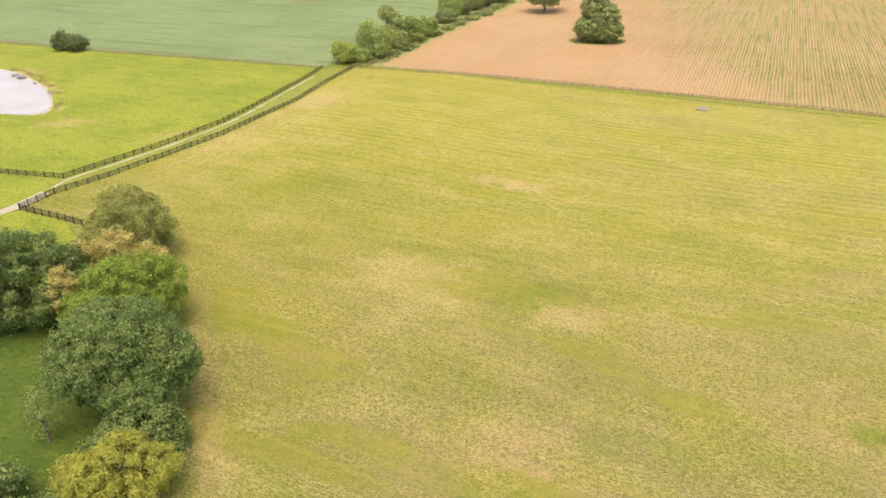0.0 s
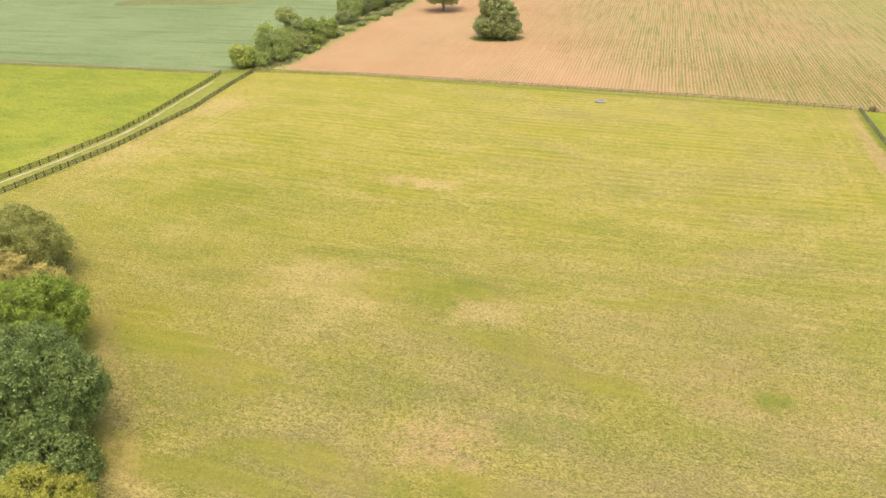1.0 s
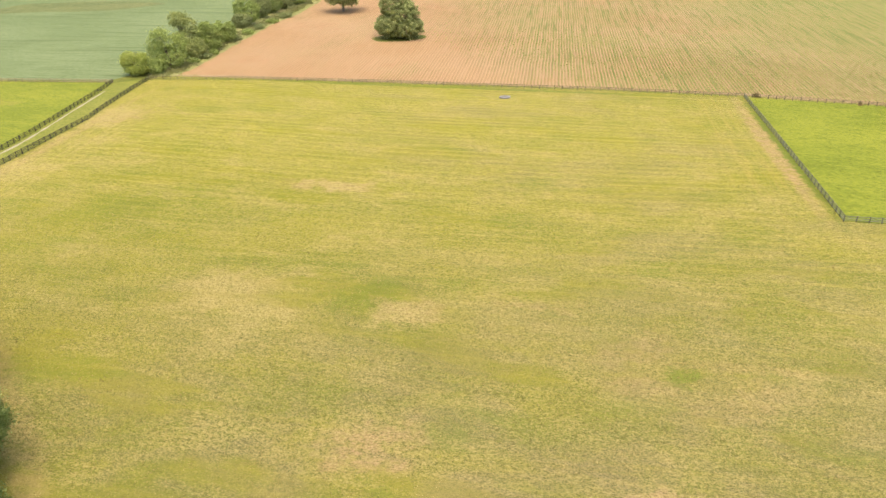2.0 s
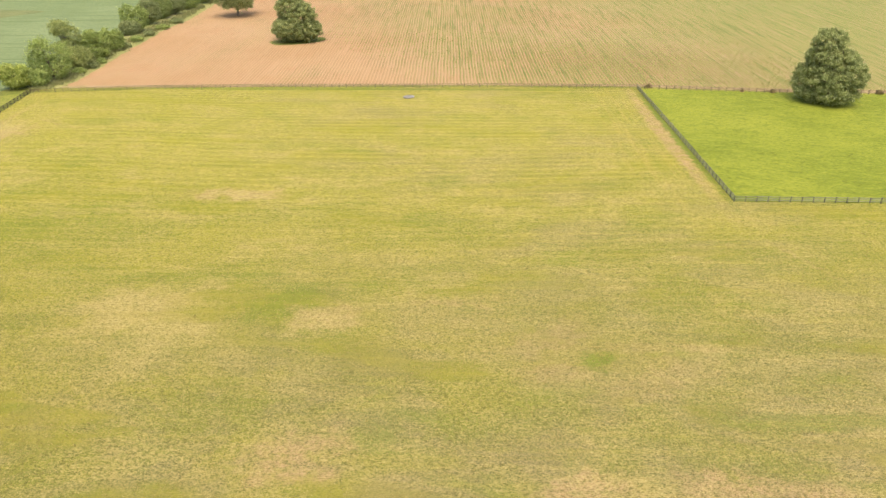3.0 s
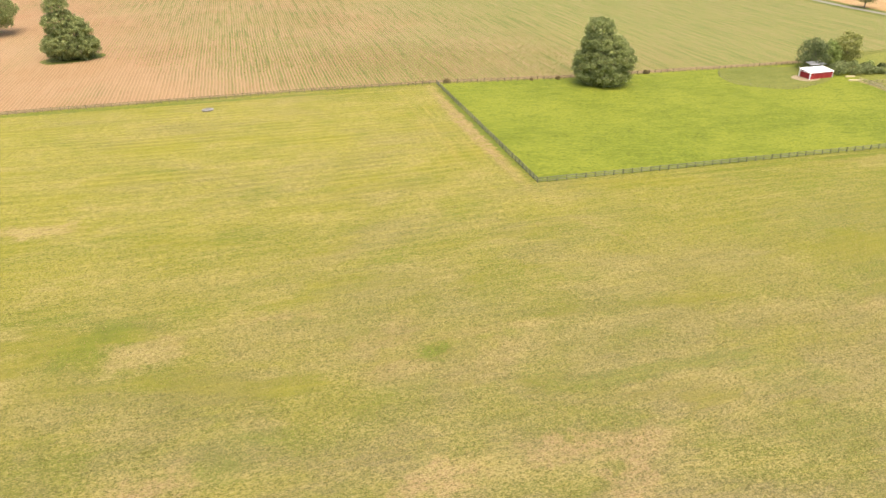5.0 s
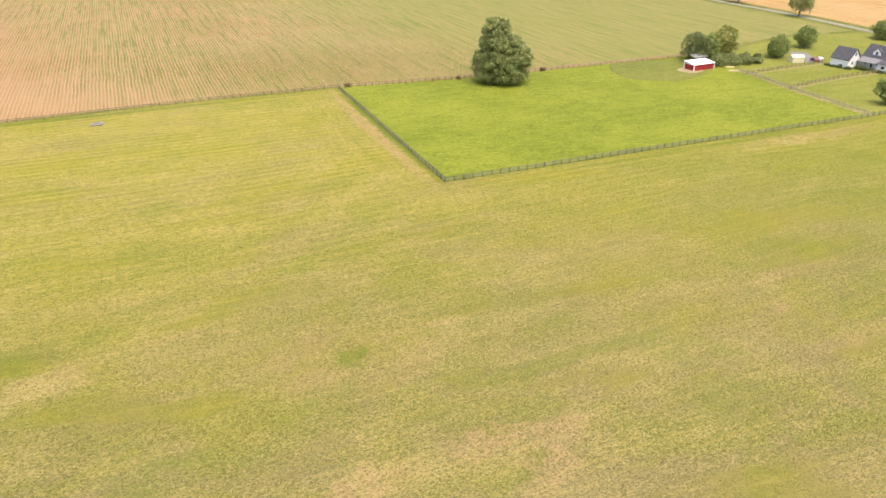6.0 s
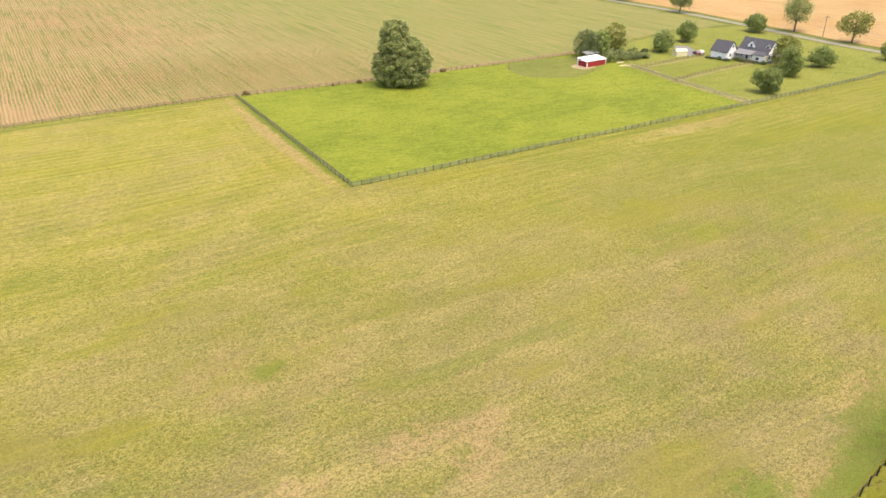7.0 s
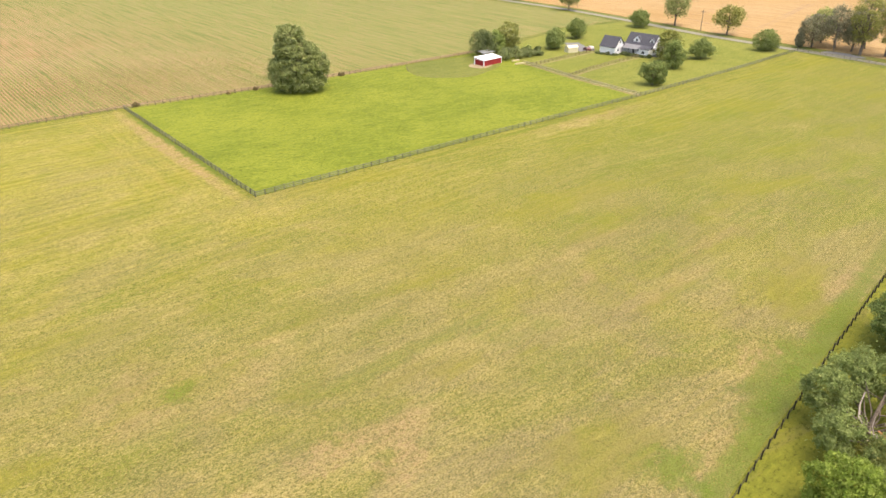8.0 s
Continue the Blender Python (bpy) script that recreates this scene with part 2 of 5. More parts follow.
LUSH_SPOTS = [(53.7, 67.4, 4.5, 3.2, 10, 0.55), (93.5, -6.5, 17, 4.2, -15, 0.62), (69, 1.5, 5, 4, 0, 0.65), (15, 101.5, 12, 4.5, 20, 0.34),
              (-30, 150, 24, 10, 10, 0.22), (6, 55, 6, 4, 0, 0.4)]
HAY = hay_material()
MEADOW = grass("meadow_grass", (0.126, 0.153, 0.018), (0.178, 0.194, 0.025), (0.084, 0.116, 0.014), dry=(0.20, 0.175, 0.05), dry_from=0.585,
               stains=[(-116.6, 208.7, 6, 2.6, -20, 0.9), (-109.6, 194.8, 11, 5, 10, 0.55), (-106.2, 195.8, 12, 4, 10, 0.45), (-149.6, 255.1, 9, 5, -45, 0.85), (-131, 234, 13, 2.5, -50, 0.7), (-76, 183, 9, 4, 40, 0.35)])
PADDOCK = grass("paddock_grass", (0.118, 0.146, 0.015), (0.172, 0.192, 0.023), (0.084, 0.112, 0.012), mow=-48.0, pass_size=(6.5, 1.7, 1))
VERGE = grass("verge_grass", (0.118, 0.126, 0.016), (0.150, 0.150, 0.02), (0.085, 0.102, 0.012), dry=(0.15, 0.135, 0.035), dry_from=0.56)
PEN = grass("pen_grass", (0.115, 0.130, 0.026), (0.15, 0.155, 0.036), (0.088, 0.108, 0.020), dry=(0.22, 0.18, 0.075), dry_from=0.6)
FENCE_GRASS = grass("fence_line_grass", (0.150, 0.165, 0.024), (0.205, 0.200, 0.040), (0.105, 0.128, 0.016), dry=(0.22, 0.19, 0.06), dry_from=0.56)
ISLET = grass("rank_weeds", (0.092, 0.115, 0.040), (0.140, 0.150, 0.056), (0.055, 0.080, 0.024), dry=(0.17, 0.15, 0.07), dry_from=0.6)
DRYGRASS = grass("dry_weeds", (0.20, 0.168, 0.075), (0.25, 0.205, 0.095), (0.14, 0.135, 0.04))
LAWN = grass("lawn_grass", (0.1376, 0.1504, 0.0256), (0.1728, 0.1792, 0.0384), (0.096, 0.1216, 0.0166), dry=(0.192, 0.1728, 0.0512), dry_from=0.6)
ROUGH = grass("rough_grass", (0.0896, 0.1088, 0.0192), (0.1408, 0.1408, 0.0288), (0.0448, 0.0704, 0.0096), dry=(0.1792, 0.16, 0.0576), dry_from=0.52)
HEDGE_GRASS = grass("hedge_foot_grass", (0.165, 0.18, 0.055), (0.23, 0.225, 0.085), (0.10, 0.125, 0.03), dry=(0.27, 0.225, 0.11), dry_from=0.53)
# grass colour darkened to carry the shade of the grove's canopy
SHADE_GRASS = grass("grove_grass_shade_tinted", (0.044, 0.070, 0.010), (0.070, 0.092, 0.014), (0.030, 0.052, 0.007))


def crop_material():
    """Pinkish dry soil with drilled rows of seedlings, thicker towards the east."""
    g = Nodes("seedling_field", 0.95, 0.1)
    soil, pale, red = (0.246, 0.146, 0.070), (0.285, 0.190, 0.100), (0.242, 0.120, 0.058)
    leaf, leaf2 = (0.075, 0.11, 0.02), (0.15, 0.165, 0.045)
    big = g.noise(60, 4, 0.6)
    c = g.mix(g.ramp(big, 0.35, 0.65), soil, pale)
    c = g.mix(g.ramp(g.noise(30, 4, 0.6), 0.5, 0.72, (0, 0.75)), c, red)
    c = g.mix(g.ramp(g.noise(0.6, 4, 0.8), 0.35, 0.7, (0, 0.3)), c, pale)
    # across the drills
    v = g.mapped(ROWDIR)
    sep = g.t.nodes.new("ShaderNodeSeparateXYZ")
    g.put(sep.inputs[0], g.vec("ADD", v, g.vec("MULTIPLY", g.vec("SUBTRACT", n_colour(g, 14.0), (0.5, 0.5, 0.5)), (0, 0.9, 0))))
    phase = g.math("ABSOLUTE", g.math("SUBTRACT", g.math("FRACT", g.math("MULTIPLY", sep.outputs[1], 1.0 / ROW_GAP)), 0.5))
    line = g.math("MULTIPLY", g.ramp(phase, 0.27, 0.2), g.ramp(g.noise(1.0, 4, 0.7, g.mapped(ROWDIR, (30, 1.4, 1), (8, 2, 0))), 0.36, 0.58, (0.25, 1.0)))
    plants = g.ramp(g.noise(0.9, 3, 0.7, g.mapped(ROWDIR, (1.3, 1, 1))), 0.28, 0.48)
    sep2 = g.t.nodes.new("ShaderNodeSeparateXYZ")
    g.put(sep2.inputs[0], g.coord)
    east = g.ramp(g.math("ADD", g.math("MULTIPLY", sep2.outputs[0], 0.94), g.math("MULTIPLY", sep2.outputs[1], -0.1)), -5, 150, (-0.10, 0.31))
    cover = g.ramp(g.math("ADD", g.noise(38, 5, 0.65, g.mapped(ROWDIR, (2.6, 1, 1)), 0.4), east), 0.40, 0.66)
    green = g.mix(g.ramp(g.noise(22, 3, 0.6), 0.4, 0.6), leaf, leaf2)
    mask = g.math("MULTIPLY", g.math("MULTIPLY", line, plants), g.math("ADD", g.math("MULTIPLY", cover, 0.72), 0.26))
    c = g.mix(g.math("MULTIPLY", g.ramp(phase, 0.34, 0.5), 0.55), c, tuple(1.25 * x for x in pale))
    c = g.mix(g.math("MULTIPLY", line, 0.18), c, tuple(0.62 * x for x in red))
    c = g.mix(g.math("MULTIPLY", mask, 0.72), c, green)
    haze = g.math("MULTIPLY", g.ramp(g.noise(45, 4, 0.6), 0.4, 0.62), g.ramp(east, 0.05, 0.26, (0.0, 0.25)))
    c = g.mix(haze, c, leaf2)
    far = g.ramp(g.math("ADD", g.math("ADD", g.math("MULTIPLY", sep2.outputs[0], 0.97), g.math("MULTIPLY", sep2.outputs[1], -0.25)), g.math("MULTIPLY", g.noise(50, 4, 0.6), 70)), 135, 275, (0, 0.85))
    c = g.mix(far, c, (0.150, 0.172, 0.044))
    c = g.mix(g.math("MULTIPLY", far, g.ramp(phase, 0.28, 0.44, (0, 0.5))), c, tuple(1.1 * x for x in pale))
    c = g.mix(g.math("MULTIPLY", far, g.ramp(phase, 0.2, 0.1, (0, 0.7))), c, (0.110, 0.152, 0.030))
    clod = g.noise(0.45, 3, 0.8)
    c = g.mix(g.ramp(clod, 0.54, 0.66, (0, 0.5)), c, tuple(1.3 * x for x in pale))
    c = g.mix(g.ramp(clod, 0.46, 0.34, (0, 0.45)), c, tuple(0.6 * x for x in red))
    sprig = g.noise(0.6, 2, 0.8, g.mapped(ROWDIR, (1.6, 1, 1), (5, 9, 0)))
    c = g.mix(g.math("MULTIPLY", g.ramp(east, 0.0, 0.2), g.math("MULTIPLY", g.ramp(sprig, 0.5, 0.6), g.ramp(phase, 0.42, 0.25, (0.05, 0.85)))), c, (0.110, 0.155, 0.030))
    drill = g.noise(1.0, 4, 0.7, g.mapped(ROWDIR, (45, 1.6, 1)))
    c = g.mix(g.ramp(drill, 0.53, 0.66, (0, 0.5)), c, pale)
    c = g.mix(g.math("MULTIPLY", g.ramp(east, 0.02, 0.2), g.ramp(drill, 0.48, 0.36, (0, 0.6))), c, leaf)
    g.bump(g.math("ADD", g.math("MULTIPLY", mask, 1.0), g.math("MULTIPLY", phase, -0.4)), 0.2, 0.8)
    return g.colour(c)


ROW_GAP = 1.15


def n_colour(g, size):
    n = g.t.nodes.new("ShaderNodeTexNoise")
    n.inputs["Scale"].default_value = 1.0 / size
    g.put(n.inputs["Vector"], g.coord)
    return n.outputs["Color"]


def rows_field(name, low, high, dark, turn, gap, strength):
    g = Nodes(name, 0.92, 0.1)
    c = g.mix(g.ramp(g.noise(55, 4, 0.6), 0.35, 0.65), low, high)
    a = g.noise(1.0, 3, 0.7, g.mapped(turn, (20, gap, 1)))
    c = g.mix(g.ramp(a, 0.52, 0.62, (0, strength)), c, dark)
    c = g.mix(g.ramp(a, 0.47, 0.36, (0, strength)), c, high)
    c = g.mix(g.ramp(g.noise(1.0, 4, 0.6, g.mapped(turn, (90, gap * 5, 1), (9, 3, 0))), 0.55, 0.66, (0, strength)), c, dark)
    f = g.noise(0.75, 3, 0.8, g.mapped(turn, (2.0, 1, 1)))
    c = g.mix(g.ramp(f, 0.5, 0.64, (0, 0.7)), c, dark)
    c = g.mix(g.ramp(f, 0.46, 0.32, (0, 0.4)), c, tuple(1.2 * x for x in high))
    g.bump(g.math("ADD", f, a), 0.3, 0.8)
    return g.colour(c)


CROP = crop_material()
BEANS = rows_field("bean_field", (0.116, 0.152, 0.062), (0.148, 0.184, 0.082), (0.072, 0.106, 0.038), -18, 0.9, 0.65)
WHEAT = rows_field("ripe_wheat", (0.30, 0.195, 0.080), (0.335, 0.232, 0.11), (0.225, 0.135, 0.050), 70, 2.2, 0.55)


def plain(name, a, b, size, roughness=0.8, specular=0.25, depth=0.01, metal=0.0, stretch=(1, 1, 1), vary=0.0):
    g = Nodes(name, roughness, specular)
    g.bsdf.inputs["Metallic"].default_value = metal
    n = g.noise(size, 4, 0.65, g.mapped(0, stretch))
    c = g.mix(g.ramp(n, 0.3, 0.7), a, b)
    c = g.mix(g.ramp(g.noise(size * 6, 3, 0.6), 0.5, 0.75, (0, 0.4)), c, a)
    if vary:
        c = g.mix(g.math("MULTIPLY", g.random(), vary), c, tuple(x * 0.45 for x in a))
    g.bump(n, depth, 0.5)
    return g.colour(c)


GRAVEL = plain("gravel", (0.22, 0.195, 0.125), (0.29, 0.26, 0.18), 0.4, depth=0.05)
ASPHALT = plain("worn_asphalt", (0.155, 0.145, 0.11), (0.215, 0.2, 0.155), 1.2, depth=0.01)
DRIVE = plain("driveway_asphalt", (0.128, 0.1248, 0.1216), (0.1728, 0.1664, 0.16), 1.2, depth=0.01)
HEADLAND = grass("headland_soil", (0.215, 0.155, 0.075), (0.26, 0.19, 0.10), (0.18, 0.12, 0.052), dry=(0.15, 0.165, 0.04), dry_from=0.56)
DIRT = plain("bare_dirt", (0.2304, 0.1728, 0.096), (0.2816, 0.2176, 0.1344), 1.5, depth=0.05)
MUD = plain("pond_bank", (0.2176, 0.1856, 0.1216), (0.2816, 0.256, 0.1792), 2.0, depth=0.05)
STONE = plain("pale_stone", (0.17, 0.16, 0.145), (0.25, 0.24, 0.22), 0.5, depth=0.03, vary=0.5)
BLACK_WOOD = plain("black_stained_board", (0.018, 0.015, 0.013), (0.045, 0.038, 0.033), 0.3, 0.75, stretch=(3, 1, 1), vary=0.3)
GREY_WOOD = plain("weathered_grey_board", (0.175, 0.178, 0.125), (0.24, 0.24, 0.18), 0.3, 0.85, stretch=(3, 1, 1), vary=0.5)
DARK_POST = plain("dark_fence_post", (0.10, 0.098, 0.07), (0.16, 0.152, 0.115), 0.3, 0.85, vary=0.4)
PALE_WOOD = plain("bleached_board", (0.50, 0.41, 0.24), (0.60, 0.51, 0.32), 0.3, 0.85, stretch=(3, 1, 1), vary=0.3)
BROWN_BOARD = plain("brown_weathered_board", (0.27, 0.215, 0.125), (0.35, 0.285, 0.175), 0.3, 0.85, stretch=(3, 1, 1), vary=0.3)
TRAMLINE = plain("trodden_wheat", (0.20, 0.125, 0.055), (0.27, 0.175, 0.085), 0.8, depth=0.05)
OLIVE_BOARD = plain("mossy_board", (0.105, 0.092, 0.042), (0.16, 0.138, 0.068), 0.3, 0.85, stretch=(3, 1, 1), vary=0.3)
BROWN_POST = plain("brown_fence_post", (0.115, 0.09, 0.05), (0.18, 0.145, 0.085), 0.3, 0.85, vary=0.5)
WIRE = plain("galvanised_wire", (0.16, 0.16, 0.1536), (0.2112, 0.2112, 0.2048), 0.2, 0.5, 0.5, metal=0.6)
BARK = plain("bark", (0.10, 0.08, 0.06), (0.20, 0.165, 0.125), 0.35, 0.95, 0.1, 0.03, stretch=(1, 1, 3))
PALE_BARK = plain("bleached_bark", (0.256, 0.2176, 0.1728), (0.352, 0.3072, 0.256), 0.35, 0.9, 0.1, 0.03, stretch=(1, 1, 3))
RAW_WOOD = plain("raw_torn_wood", (0.36, 0.15, 0.06), (0.48, 0.25, 0.12), 0.3, 0.9, 0.1, 0.02)
WHITE_WALL = plain("white_siding", (0.74, 0.74, 0.72), (0.84, 0.84, 0.82), 1.2, 0.6, 0.3, 0.004)
SHINGLE = plain("dark_shingle", (0.045, 0.046, 0.055), (0.09, 0.09, 0.10), 0.5, 0.85, 0.2, 0.02)
PORCH_ROOF = plain("grey_porch_shingle", (0.14, 0.14, 0.145), (0.20, 0.20, 0.20), 0.5, 0.85, 0.2, 0.02)
TRIM = plain("white_trim", (0.78, 0.78, 0.76), (0.84, 0.84, 0.82), 0.6, 0.5, 0.3, 0.002)
RED_BOARD = plain("barn_red_board", (0.27, 0.0225, 0.021), (0.345, 0.0413, 0.036), 0.5, 0.7, 0.25, 0.01, stretch=(1, 1, 4))
DARK_IN = plain("dark_interior", (0.03, 0.025, 0.02), (0.06, 0.05, 0.045), 0.6, 0.9)
TIN = plain("white_metal_roof", (0.72, 0.72, 0.70), (0.82, 0.82, 0.80), 1.0, 0.4, 0.5, 0.004)
GREY_TIN = plain("grey_metal_sheet", (0.3, 0.315, 0.315), (0.4125, 0.42, 0.42), 1.0, 0.4, 0.5, 0.004, metal=0.5)
CREAM = plain("cream_vinyl", (0.58, 0.53, 0.33), (0.66, 0.60, 0.40), 0.8, 0.5, 0.3, 0.003)
CAR_RED = plain("dark_red_paint", (0.0975, 0.015, 0.0135), (0.1275, 0.0225, 0.0188), 0.8, 0.3, 0.5, 0.0)
CAR_GREY = plain("silver_paint", (0.3, 0.285, 0.2775), (0.345, 0.33, 0.3225), 0.8, 0.3, 0.5, 0.0)
RUBBER = plain("rubber", (0.02, 0.02, 0.02), (0.04, 0.04, 0.04), 0.2, 0.85)
POLE_WOOD = plain("utility_pole_wood", (0.15, 0.1275, 0.0975), (0.21, 0.18, 0.1425), 0.3, 0.9, stretch=(1, 1, 4))


def glass_material():
    g = Nodes("window_glass", 0.05, 0.8)
    return g.colour(g.mix(g.ramp(g.noise(0.8, 2), 0.3, 0.7), (0.015, 0.0188, 0.0225), (0.0375, 0.0413, 0.045)))


def water_material():
    g = Nodes("pond_water", 0.18, 0.45)
    c = g.mix(g.ramp(g.noise(12, 3), 0.3, 0.7), (0.265, 0.225, 0.190), (0.30, 0.258, 0.222))
    g.bump(g.noise(0.9, 3, 0.6), 0.02, 0.5)
    return g.colour(c)


GLASS = glass_material()
WATER = water_material()


def leaf_material(name, dark, mid, light, through_light=0.4):
    g = Nodes(name, 0.75, 0.12)
    c = g.mix(g.ramp(g.noise(2.2, 3, 0.6), 0.35, 0.65), dark, mid)
    c = g.mix(g.ramp(g.island(), 0.45, 1.0, (0, 0.8)), c, light)
    g.bsdf.inputs["Transmission Weight"].default_value = 0.0
    g.colour(c)
    out = g.t.nodes["Material Output"]
    tr = g.t.nodes.new("ShaderNodeBsdfTranslucent")
    g.put(tr.inputs["Color"], g.mix(0.5, c, light))
    m = g.t.nodes.new("ShaderNodeMixShader")
    m.inputs[0].default_value = through_light
    g.t.links.new(g.bsdf.outputs[0], m.inputs[1])
    g.t.links.new(tr.outputs[0], m.inputs[2])
    g.t.links.new(m.outputs[0], out.inputs["Surface"])
    return g.mat


OAK = leaf_material("dark_oak_leaf", (0.070, 0.116, 0.028), (0.148, 0.208, 0.056), (0.31, 0.36, 0.13))
MAPLE = leaf_material("bright_maple_leaf", (0.110, 0.175, 0.024), (0.205, 0.282, 0.042), (0.37, 0.43, 0.10))
OLIVE = leaf_material("olive_leaf", (0.165, 0.185, 0.045), (0.265, 0.275, 0.072), (0.42, 0.41, 0.14))
TAN = leaf_material("tan_seed_leaf", (0.33, 0.285, 0.085), (0.45, 0.385, 0.118), (0.56, 0.48, 0.18))
LIME = leaf_material("yellow_green_leaf", (0.20, 0.215, 0.036), (0.325, 0.33, 0.058), (0.50, 0.475, 0.11))
FIELD_LEAF = leaf_material("field_tree_leaf", (0.148, 0.184, 0.058), (0.250, 0.290, 0.097), (0.44, 0.465, 0.20))
HEDGE_LEAF = leaf_material("hedgerow_leaf", (0.150, 0.210, 0.048), (0.260, 0.328, 0.084), (0.45, 0.50, 0.18))
YARD_LEAF = leaf_material("yard_tree_leaf", (0.130, 0.178, 0.048), (0.210, 0.262, 0.076), (0.34, 0.38, 0.14))
PINE = leaf_material("dark_pine_needle", (0.135, 0.140, 0.085), (0.215, 0.215, 0.125), (0.40, 0.38, 0.24))
BRIGHT_LEAF = leaf_material("bright_hedgerow_leaf", (0.205, 0.265, 0.050), (0.32, 0.375, 0.075), (0.50, 0.53, 0.17))
RANGY_LEAF = leaf_material("rangy_olive_leaf", (0.165, 0.205, 0.060), (0.265, 0.305, 0.094), (0.43, 0.455, 0.175))
BOX_LEAF = leaf_material("dark_shrub_leaf", (0.085, 0.115, 0.042), (0.14, 0.17, 0.062), (0.22, 0.245, 0.10))
BRAMBLE = leaf_material("grey_green_bramble_leaf", (0.135, 0.172, 0.062), (0.215, 0.250, 0.092), (0.35, 0.375, 0.165))
DRY_WEED = leaf_material("dry_weed_leaf", (0.20, 0.15, 0.06), (0.28, 0.21, 0.09), (0.38, 0.31, 0.16))
RANK = leaf_material("rank_grass_blade", (0.16, 0.18, 0.06), (0.24, 0.25, 0.09), (0.36, 0.34, 0.16))
TUFT = leaf_material("stubble_tuft", (0.12, 0.126, 0.0288), (0.228, 0.198, 0.06), (0.384, 0.312, 0.132))
SEEDLING = leaf_material("seedling_leaf", (0.13, 0.18, 0.034), (0.205, 0.245, 0.055), (0.34, 0.35, 0.12))


# ---- mesh helpers ----
def mesh_from(name, verts, faces, material, smooth=False):
    me = bpy.data.meshes.new(name)
    me.from_pydata([tuple(v) for v in verts], [], faces)
    me.materials.append(material)
    if smooth:
        me.polygons.foreach_set("use_smooth", [True] * len(me.polygons))
    return me


def part(name, me, parent, label=""):
    ob = new(name, me)
    ob.parent = parent
    if label:
        tagged(ob, label)
    return ob


def thing(name, label, category, x=0.0, y=0.0, turn=0.0, group="", kind="", z=0.0):
    ob = new(name)
    ob.matrix_world = pose(x, y, z, 0, 0, turn)
    return tagged(ob, label, category, group, kind)


def bm_mesh(name, bm, material):
    me = bpy.data.meshes.new(name)
    bmesh.ops.recalc_face_normals(bm, faces=bm.faces)
    bm.to_mesh(me)
    bm.free()
    me.materials.append(material)
    return me


def box(name, x0, x1, y0, y1, z0, z1, material, bevel=0.0):
    bm = bmesh.new()
    bmesh.ops.create_cube(bm, size=1)
    for v in bm.verts:
        v.co = Vector(((x0 + x1) / 2 + v.co.x * (x1 - x0), (y0 + y1) / 2 + v.co.y * (y1 - y0), (z0 + z1) / 2 + v.co.z * (z1 - z0)))
    if bevel:
        bmesh.ops.bevel(bm, geom=bm.edges, offset=bevel, segments=1, affect="EDGES")
    return bm_mesh(name, bm, material)


def prism(name, outline, a, b, axis, material):
    """An outline of (u, w) pairs, drawn out from a to b along x or y."""
    bm = bmesh.new()
    ends = []
    for s in (a, b):
        ends.append([bm.verts.new((s, u, w) if axis == "x" else (u, s, w)) for u, w in outline])
    n = len(outline)
    bm.faces.new(ends[0]), bm.faces.new(ends[1][::-1])
    for i in range(n):
        bm.faces.new((ends[0][i], ends[1][i], ends[1][(i + 1) % n], ends[0][(i + 1) % n]))
    return bm_mesh(name, bm, material)


def smooth_line(points, step=6.0, closed=False):
    """A rounded line through the points."""
    out, n = [], len(points)
    for i in range(n if closed else n - 1):
        p = [Vector(points[j % n] if closed else points[min(max(j, 0), n - 1)]).to_2d() for j in range(i - 1, i + 3)]
        k = max(1, round((p[2] - p[1]).length / step))
        for s in range(k):
            t = s / k
            out.append(0.5 * (2 * p[1] + (p[2] - p[0]) * t + (2 * p[0] - 5 * p[1] + 4 * p[2] - p[3]) * t * t + (3 * p[1] - p[0] - 3 * p[2] + p[3]) * t ** 3))
    if not closed:
        out.append(Vector(points[-1]).to_2d())
    return out


def land(name, label, category, outline, z, material, ragged=0.0, step=0.0):
    """A sheet of ground with a skirt, its edge a little uneven."""
    pts = [Vector(p).to_2d() for p in outline]
    if step:
        fine = []
        for p, q in zip(pts, pts[1:] + pts[:1]):
            k = max(1, int((q - p).length / step))
            fine += [p.lerp(q, i / k) for i in range(k)]
        pts = fine
    if ragged:
        pts = [p + Vector((noise.noise((p.x * 0.13, p.y * 0.13, 3)) + 0.6 * noise.noise((p.x * 0.5, p.y * 0.5, 8)),
                           noise.noise((p.x * 0.13, p.y * 0.13, 17)) + 0.6 * noise.noise((p.x * 0.5, p.y * 0.5, 29)))) * ragged for p in pts]
    bm = bmesh.new()
    top = [bm.verts.new((p.x, p.y, z)) for p in pts]
    low = [bm.verts.new((p.x, p.y, -0.05)) for p in pts]
    f = bm.faces.new(top)
    n = len(pts)
    for i in range(n):
        bm.faces.new((top[i], low[i], low[(i + 1) % n], top[(i + 1) % n]))
    f.normal_update()
    if f.normal.z < 0:
        bmesh.ops.reverse_faces(bm, faces=list(bm.faces))
    bmesh.ops.triangulate(bm, faces=[f])
    me = bpy.data.meshes.new(name)
    bm.to_mesh(me)
    bm.free()
    me.materials.append(material)
    return tagged(new(name, me), label, category, kind="structure")


